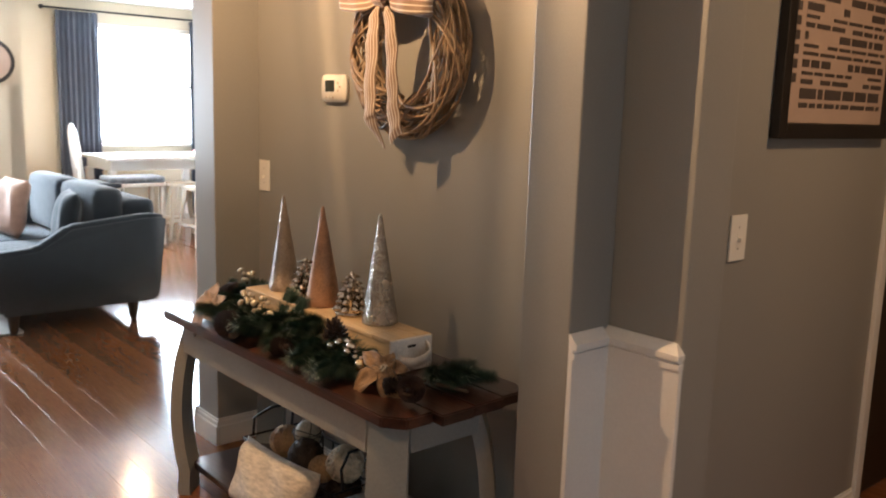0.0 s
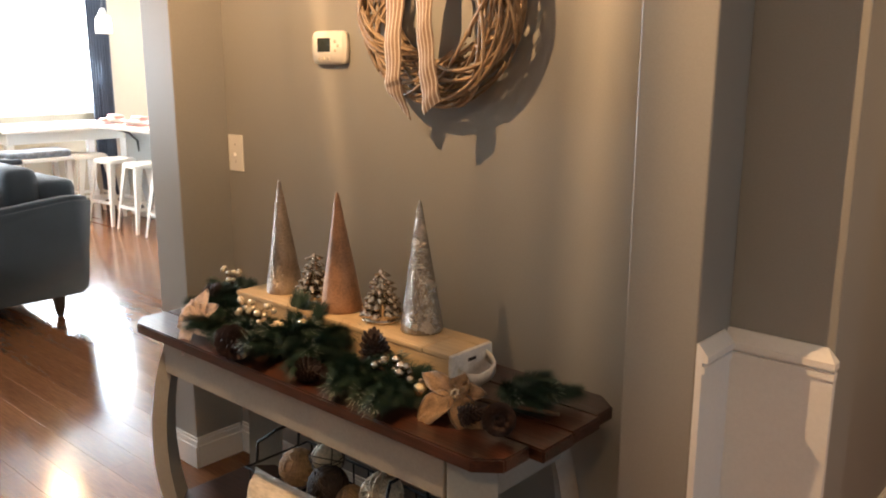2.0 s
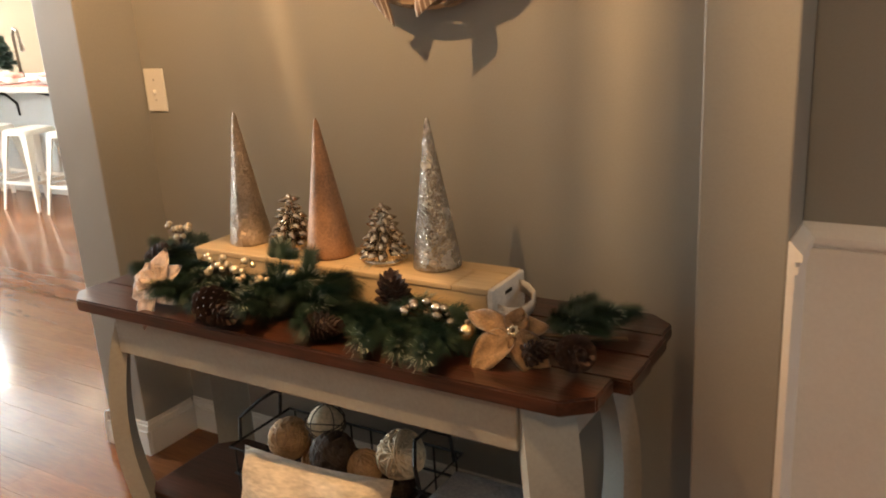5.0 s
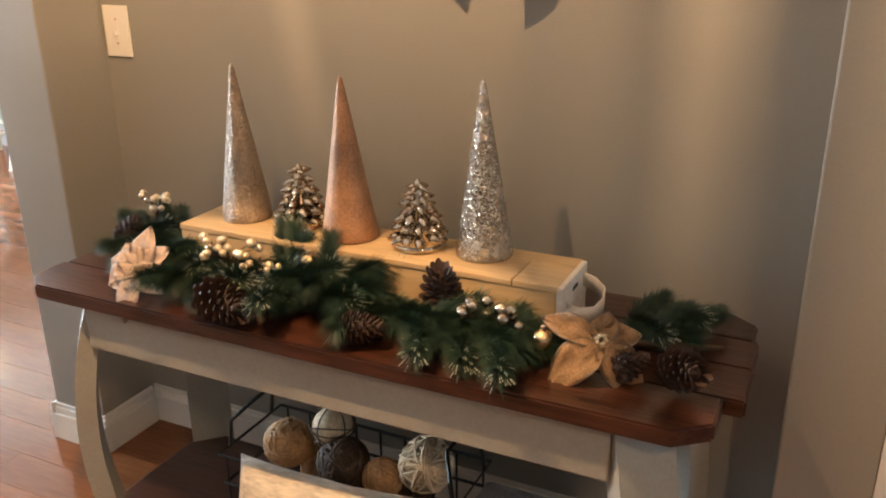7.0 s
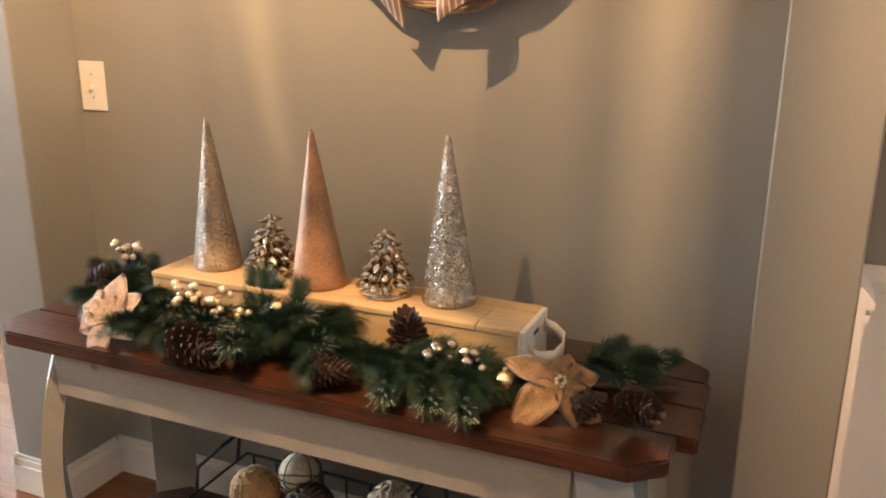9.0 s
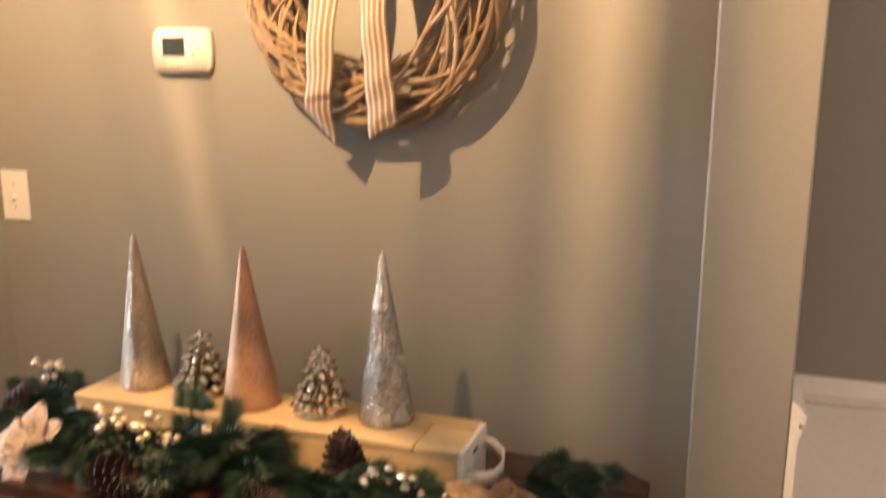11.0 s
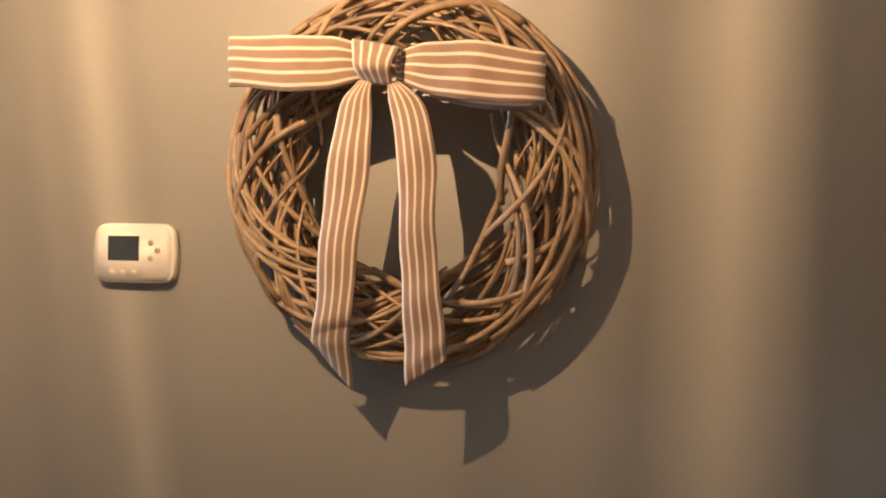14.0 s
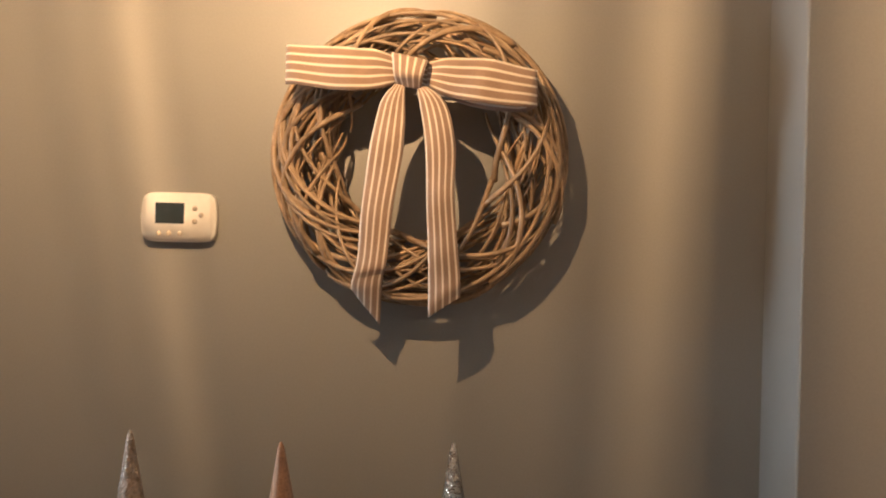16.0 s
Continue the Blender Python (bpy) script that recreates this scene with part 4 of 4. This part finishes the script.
while z < FH - 0.09:
    hh, y = rnd.choice((0.010, 0.014, 0.022, 0.03)), -FW + 0.13
    while y < FW - 0.09:
        w = rnd.uniform(0.02, 0.11)
        if rnd.random() < 0.85:
            box(bm, 0.0121, 0.0132, y, min(y + w, FW - 0.07), z, z + hh)
        y += w + 0.012
    z += hh + 0.012
for k in range(14):
    box(bm, 0.0121, 0.0132, -FW + 0.065, -FW + 0.10, 0.16 + k * 0.040, 0.16 + k * 0.040 + 0.026)
part("lettering", bm, INK, pic, "rows of dark unreadable lettering bars")

# ---- ceiling lantern ----
lan = thing("ceiling_lantern", BULB[0], BULB[1], H, "black metal lantern with a lit bulb under the ceiling", "ceiling lamp")
LB = BULB[2] - H
LT, LF, LR = LB + 0.08, LB - 0.21, 0.13
part("canopy", lathe(bmesh.new(), ((0.06, -0.02), (0.065, -0.012), (0.065, -0.0005)), 20), BLACK_METAL, lan, "", True)
part("rod", tube(bmesh.new(), ((0, 0, -0.02), (0, 0, LT + 0.05)), 0.006, 8), BLACK_METAL, lan)


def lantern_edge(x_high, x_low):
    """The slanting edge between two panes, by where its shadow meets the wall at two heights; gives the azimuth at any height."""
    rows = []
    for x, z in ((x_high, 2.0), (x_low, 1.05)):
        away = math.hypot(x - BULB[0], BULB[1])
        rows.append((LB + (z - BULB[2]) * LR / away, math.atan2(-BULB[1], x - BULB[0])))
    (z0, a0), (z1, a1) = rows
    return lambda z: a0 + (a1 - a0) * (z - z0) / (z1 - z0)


# Unseen panes, laid out by the light bands they should cast on the wall.
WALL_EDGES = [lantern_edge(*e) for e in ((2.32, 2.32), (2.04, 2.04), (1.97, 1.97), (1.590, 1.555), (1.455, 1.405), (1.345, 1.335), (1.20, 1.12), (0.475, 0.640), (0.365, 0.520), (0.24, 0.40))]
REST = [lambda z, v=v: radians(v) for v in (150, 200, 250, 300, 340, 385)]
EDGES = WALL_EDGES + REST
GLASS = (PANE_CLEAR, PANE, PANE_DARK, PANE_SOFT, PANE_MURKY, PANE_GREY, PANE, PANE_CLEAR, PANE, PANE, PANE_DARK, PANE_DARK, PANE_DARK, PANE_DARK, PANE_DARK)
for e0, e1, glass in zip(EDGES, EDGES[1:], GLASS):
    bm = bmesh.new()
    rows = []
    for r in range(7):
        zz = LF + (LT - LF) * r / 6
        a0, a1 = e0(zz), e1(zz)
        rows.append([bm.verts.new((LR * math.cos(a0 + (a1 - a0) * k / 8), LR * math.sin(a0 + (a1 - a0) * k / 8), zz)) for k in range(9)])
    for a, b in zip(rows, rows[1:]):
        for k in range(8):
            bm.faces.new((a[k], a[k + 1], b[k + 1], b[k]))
    part("pane", bm, glass, lan, "unseen filter pane that shapes the bulb's light on the wall", True)
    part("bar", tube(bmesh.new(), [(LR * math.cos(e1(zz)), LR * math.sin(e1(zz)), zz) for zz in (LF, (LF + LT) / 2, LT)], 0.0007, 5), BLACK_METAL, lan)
for zz in (LT, LF):
    part("hoop", tube(bmesh.new(), [(LR * math.cos(t), LR * math.sin(t), zz) for t in [math.pi * i / 12 for i in range(25)]], 0.005, 6, cap=False), BLACK_METAL, lan)
# Unseen filter disc, added to dim the bulb's light on the table.
part("floor_pane", prism(bmesh.new(), [(0.128 * math.cos(t), 0.128 * math.sin(t)) for t in [math.pi * i / 12 for i in range(24)]], "z", LF - 0.0015, LF + 0.0015), PANE_FLOOR, lan, "unseen filter pane that dims the bulb's light downwards")
# Unseen roof, added to keep the bulb's light off the ceiling.
part("roof", lathe(bmesh.new(), ((0.142, LT - 0.008), (0.145, LT - 0.002), (0.06, LT + 0.045), (0.012, LT + 0.06)), 24), BLACK_METAL, lan, "", True)
part("socket", lathe(bmesh.new(), ((0.016, LT - 0.045), (0.016, LT - 0.005)), 12), BLACK_METAL, lan)

# ---- living room ----
sofa = thing("sofa", -3.2, 0.0, 0, "slate blue upholstered sofa with sloping arms and turned feet", "sofa")
def sofa_arm(x0, x1):
    bm = bmesh.new()
    prism(bm, ((-0.52, 0.13), (0.46, 0.13), (0.52, 0.70), (0.40, 0.715), (-0.10, 0.665), (-0.20, 0.60), (-0.30, 0.54), (-0.54, 0.52)), "x", x0, x1)
    bmesh.ops.bevel(bm, geom=bm.edges[:], offset=0.025, segments=3, affect="EDGES")
    return bm
part("arm", sofa_arm(0.80, 0.94), SOFA, sofa, "", True)
part("arm", sofa_arm(-0.94, -0.80), SOFA, sofa, "", True)
part("base", boxes((-0.80, 0.80, -0.48, 0.40, 0.14, 0.30), bevel=0.02), SOFA, sofa)
part("back", boxes((-0.80, 0.80, 0.28, 0.50, 0.30, 0.80), bevel=0.05), SOFA, sofa, "", True)
for x in (-0.40, 0.40):
    part("seat_cushion", boxes((x - 0.395, x + 0.395, -0.52, 0.26, 0.305, 0.46), bevel=0.04), SOFA, sofa, "", True)
    part("back_cushion", boxes((x - 0.38, x + 0.38, 0.10, 0.30, 0.465, 0.88), bevel=0.06), SOFA, sofa, "", True)
for x in (-0.85, 0.86):
    for y in (-0.44, 0.30):
        part("foot", lathe(bmesh.new(), ((0.018, 0), (0.026, 0.03), (0.032, 0.09), (0.040, 0.14)), 14), DOOR_DARK, sofa, "dark turned foot", True, pose(x, y, 0))
cushion("throw_cushion", 0.42, 0.42, 0.14, CUSHION, pose(-3.45, -0.20, 0.46, -14, 0, 8), "blush pink throw cushion on the sofa")
cushion("throw_cushion", 0.40, 0.40, 0.14, SOFA, pose(-2.66, -0.06, 0.46, -14, 0, -10), "slate blue throw cushion on the sofa")
bm = bmesh.new()
box(bm, -4.6, -2.35, -2.3, -0.38, 0.001, 0.016, 0.006)
tagged(part("area_rug", bm, RUG), "pale cream pile rug before the sofa", "rug")
clock = thing("wall_clock", -5.2, 0.16, 1.75, "round dark-rimmed clock on the tan wall", "clock")
def disc(r, x0, x1, n=32):
    return prism(bmesh.new(), [(r * math.cos(2 * math.pi * k / n), r * math.sin(2 * math.pi * k / n)) for k in range(n)], "x", x0, x1)
part("rim", disc(0.20, 0.001, 0.035), FRAME_BLACK, clock)
part("face", disc(0.165, 0.0355, 0.038), PAPER, clock, "pale clock face")
for a, ln in ((50, 0.10), (-80, 0.13)):
    part("clock_hand", tube(bmesh.new(), ((0.040, 0, 0), (0.040, ln * math.sin(radians(a)), ln * math.cos(radians(a)))), 0.004, 5), INK, clock)

# ---- dining corner ----
dt = thing("pub_table", -5.85, 1.85, 0, "white painted counter-height dining table by the window", "table")
part("tabletop", boxes((-0.42, 0.42, -0.62, 0.62, 0.835, 0.87), bevel=0.006), WHITE_PAINT, dt)
part("apron", boxes((-0.36, 0.36, -0.56, 0.56, 0.73, 0.834), bevel=0.004), WHITE_PAINT, dt)
for x in (-0.34, 0.34):
    for y in (-0.54, 0.54):
        part("leg", boxes((x - 0.035, x + 0.035, y - 0.035, y + 0.035, 0, 0.729), bevel=0.005), WHITE_PAINT, dt)


def dining_chair(x, y, rz):
    c = thing("dining_chair", x, y, 0, "pale painted dining chair with a tall rounded back and dark seat", "chair", "dining chairs", rz=rz)
    part("seat", boxes((-0.21, 0.21, -0.21, 0.21, 0.60, 0.65), bevel=0.015), SOFA, c, "dark padded seat")
    for lx in (-0.18, 0.18):
        for ly in (-0.18, 0.18):
            part("leg", tube(bmesh.new(), ((lx * 1.12, ly * 1.12, 0), (lx, ly, 0.60)), 0.018, 8), WHITE_PAINT, c)
    part("backrest", tube(bmesh.new(), [(-0.20, 0.19, 0.64), (-0.21, 0.22, 0.95), (-0.14, 0.245, 1.14), (0, 0.25, 1.19), (0.14, 0.245, 1.14), (0.21, 0.22, 0.95), (0.20, 0.19, 0.64)], 0.022, 8), WHITE_PAINT, c, "", True)
    for sx in (-0.09, 0, 0.09):
        part("spindle", tube(bmesh.new(), ((sx, 0.19, 0.64), (sx, 0.243, 1.16)), 0.012, 6), WHITE_PAINT, c)


dining_chair(-5.30, 1.12, 155)
bench = thing("window_bench", -5.25, 1.15, 0, "white counter bench with a dark cushion", "bench")
part("seat", boxes((-0.17, 0.17, -0.02, 0.55, 0.60, 0.635), bevel=0.006), WHITE_PAINT, bench)
part("pad", boxes((-0.165, 0.165, -0.01, 0.54, 0.6355, 0.70), bevel=0.02), BLANKET, bench, "dark patterned seat pad", True)
for lx in (-0.14, 0.14):
    for ly in (0.02, 0.51):
        part("leg", boxes((lx - 0.022, lx + 0.022, ly - 0.022, ly + 0.022, 0, 0.599), bevel=0.004), WHITE_PAINT, bench)

# ---- kitchen bar ----
bar = thing("kitchen_bar", -4.0, 2.35, 0, "pale grey kitchen bar with a stone top on iron brackets", "kitchen bar")
part("panel", boxes((-1.25, 2.6, -0.05, 0.07, 0, 0.864), bevel=0.003), BAR_GREY, bar)
part("cabinet", boxes((-1.25, 2.6, 0.071, 0.60, 0, 0.864), bevel=0.003), BAR_GREY, bar)
part("countertop", boxes((-1.36, 2.7, -0.36, 0.64, 0.865, 0.905), bevel=0.006), STONE, bar, "pale speckled stone top")
for x in (-1.0, -0.42, 0.16, 0.74, 1.32):
    part("bracket", tube(bmesh.new(), ((x, -0.05, 0.64), (x, -0.06, 0.74), (x, -0.14, 0.82), (x, -0.25, 0.858)), 0.011, 6), BLACK_METAL, bar, "black iron bracket")


def stool(x, y, rz):
    s = thing("metal_stool", x, y, 0, "white enamelled steel backless stool at the kitchen bar", "stool", "bar stools", rz=rz)
    bm = prism(bmesh.new(), [(0.155 * math.copysign(abs(math.cos(t)) ** 0.5, math.cos(t)), 0.155 * math.copysign(abs(math.sin(t)) ** 0.5, math.sin(t))) for t in [2 * math.pi * (k + 0.5) / 24 for k in range(24)]], "z", 0.565, 0.60)
    bmesh.ops.bevel(bm, geom=[e for e in bm.edges if e.verts[0].co.z > 0.59 and e.verts[1].co.z > 0.59], offset=0.012, segments=2, affect="EDGES")
    part("seat", bm, STOOL_WHITE, s)
    for sx in (-1, 1):
        for sy in (-1, 1):
            bm = bmesh.new()
            rows = []
            for k in range(7):
                u = k / 6
                c = Vector((sx * (0.195 - 0.065 * u), sy * (0.195 - 0.065 * u), 0.57 * u))
                w = 0.020 + 0.040 * u ** 1.3
                rows.append([bm.verts.new(c + Vector(d)) for d in ((-sx * w, 0.004 * sy, 0), (0.004 * sx, 0.004 * sy, 0), (0.004 * sx, -sy * w, 0), (-sx * w * 0.5, -sy * w * 0.5, 0))])
            for a, b in zip(rows, rows[1:]):
                for k in range(4):
                    bm.faces.new((a[k], a[(k + 1) % 4], b[(k + 1) % 4], b[k]))
            bm.faces.new(rows[0]), bm.faces.new(rows[-1])
            bmesh.ops.recalc_face_normals(bm, faces=bm.faces[:])
            part("leg", bm, STOOL_WHITE, s)
    for a, b in (((-1, -1), (1, -1)), ((1, -1), (1, 1)), ((1, 1), (-1, 1)), ((-1, 1), (-1, -1))):
        part("stretcher", boxes((min(a[0], b[0]) * 0.170 - 0.008, max(a[0], b[0]) * 0.170 + 0.008, min(a[1], b[1]) * 0.170 - 0.004, max(a[1], b[1]) * 0.170 + 0.004, 0.195, 0.222), bevel=0.002), STOOL_WHITE, s)
    return s


first = stool(-3.90, 2.02, 4)
for x, r in ((-4.42, -3), (-4.95, 6), (-5.47, -5), (-3.36, 2), (-2.8, -4)):
    copy_thing(first, pose(x, 2.02, 0, 0, 0, r))


def setting(x, rz):
    p = thing("place_setting", x, 2.16, 0.9055, "red and white napkin on a pale plate on the bar", "place setting", "place settings", rz=rz)
    part("mat", boxes((-0.21, 0.21, -0.14, 0.14, 0.0005, 0.008), bevel=0.002), RED_CLOTH, p, "red woven mat")
    part("plate", lathe(bmesh.new(), ((0.07, 0.0085), (0.13, 0.022), (0.132, 0.026), (0.07, 0.014)), 24), WHITE_PAINT, p, "", True)
    part("bowl", lathe(bmesh.new(), ((0.035, 0.0145), (0.07, 0.032), (0.085, 0.060), (0.082, 0.061), (0.05, 0.030)), 24), WHITE_PAINT, p, "white bowl", True)
    part("napkin", boxes((-0.10, 0.10, -0.04, 0.05, 0.050, 0.088), (-0.15, -0.03, -0.10, -0.02, 0.024, 0.050), bevel=0.014), RED_CLOTH, p, "folded red and white napkin", True)
    return p


s0 = setting(-3.72, 3)
for x in (-4.18, -4.66, -5.10):
    copy_thing(s0, pose(x, 2.14, 0.9055, 0, 0, -4))
tap = thing("kitchen_tap", -4.86, 2.66, 0.9055, "bronze gooseneck kitchen tap behind the bar", "tap")
part("base", lathe(bmesh.new(), ((0.03, 0.0), (0.03, 0.02), (0.018, 0.05)), 14), BRONZE, tap, "", True)
part("spout", tube(bmesh.new(), [(0, 0, 0.04), (-0.01, 0, 0.26), (0.0, -0.01, 0.36), (0.06, -0.03, 0.41), (0.13, -0.05, 0.39), (0.16, -0.06, 0.32), (0.17, -0.06, 0.27)], 0.013, 8), BRONZE, tap, "", True)
part("spray_head", tube(bmesh.new(), ((0.17, -0.06, 0.28), (0.18, -0.06, 0.22)), 0.018, 8, 0.022), BRONZE, tap)
plant = thing("table_tree", -5.06, 2.62, 0.9055, "small frosted artificial fir tree in a white pot", "decor tree")
part("pot", lathe(bmesh.new(), ((0.04, 0), (0.055, 0.07), (0.05, 0.071)), 16), WHITE_PAINT, plant, "", True)
part("trunk", tube(bmesh.new(), ((0, 0, 0.06), (0, 0, 0.38)), 0.008, 6, 0.003), BARK, plant)
rnd = random.Random(21)
for k in range(26):
    u = k / 26
    ob = new("branch", SPRIGS[1])
    ob.parent = plant
    ob.matrix_basis = pose(0, 0, 0.11 + 0.25 * u, 0, 8, k * 137.5) @ Matrix.Diagonal((1.25 - 0.8 * u, 1.0, 1.0, 1))


def pendant(x, y, z):
    p = thing("pendant_lamp", x, y, H, "milk-glass pendant lamp on a thin cord over the bar", "pendant lamp", "pendant lamps")
    part("cord", tube(bmesh.new(), ((0, 0, -0.0005), (0, 0, z + 0.16 - H)), 0.004, 6), BLACK_METAL, p)
    part("holder", lathe(bmesh.new(), ((0.045, z + 0.10 - H), (0.040, z + 0.12 - H), (0.015, z + 0.17 - H)), 16), STEEL, p, "", True)
    part("shade", lathe(bmesh.new(), ((0.070, z - 0.06 - H), (0.074, z + 0.0 - H), (0.066, z + 0.08 - H), (0.045, z + 0.0995 - H)), 20), MILK_GLASS, p, "lit white glass shade", True)


pendant(-5.30, 2.20, 1.80)
pendant(-4.10, 2.22, 1.80)

# ---- floor boards ----
bm = bmesh.new()
box(bm, 0, 1.1995, 0, 0.1195, -0.0035, 0.0, 0.0003)
board = bpy.data.meshes.new("floor_board")
bm.to_mesh(board)
bm.free()
board.materials.append(FLOOR_WOOD)
rnd = random.Random(2)
for j in range(36):
    off = rnd.uniform(0, 1.2)
    for i in range(5):
        ob = new("floor_board", board)
        ob.parent = floor
        ob.location = (-4.6 - off + 1.2 * i, -2.0 + 0.12 * j, 0)
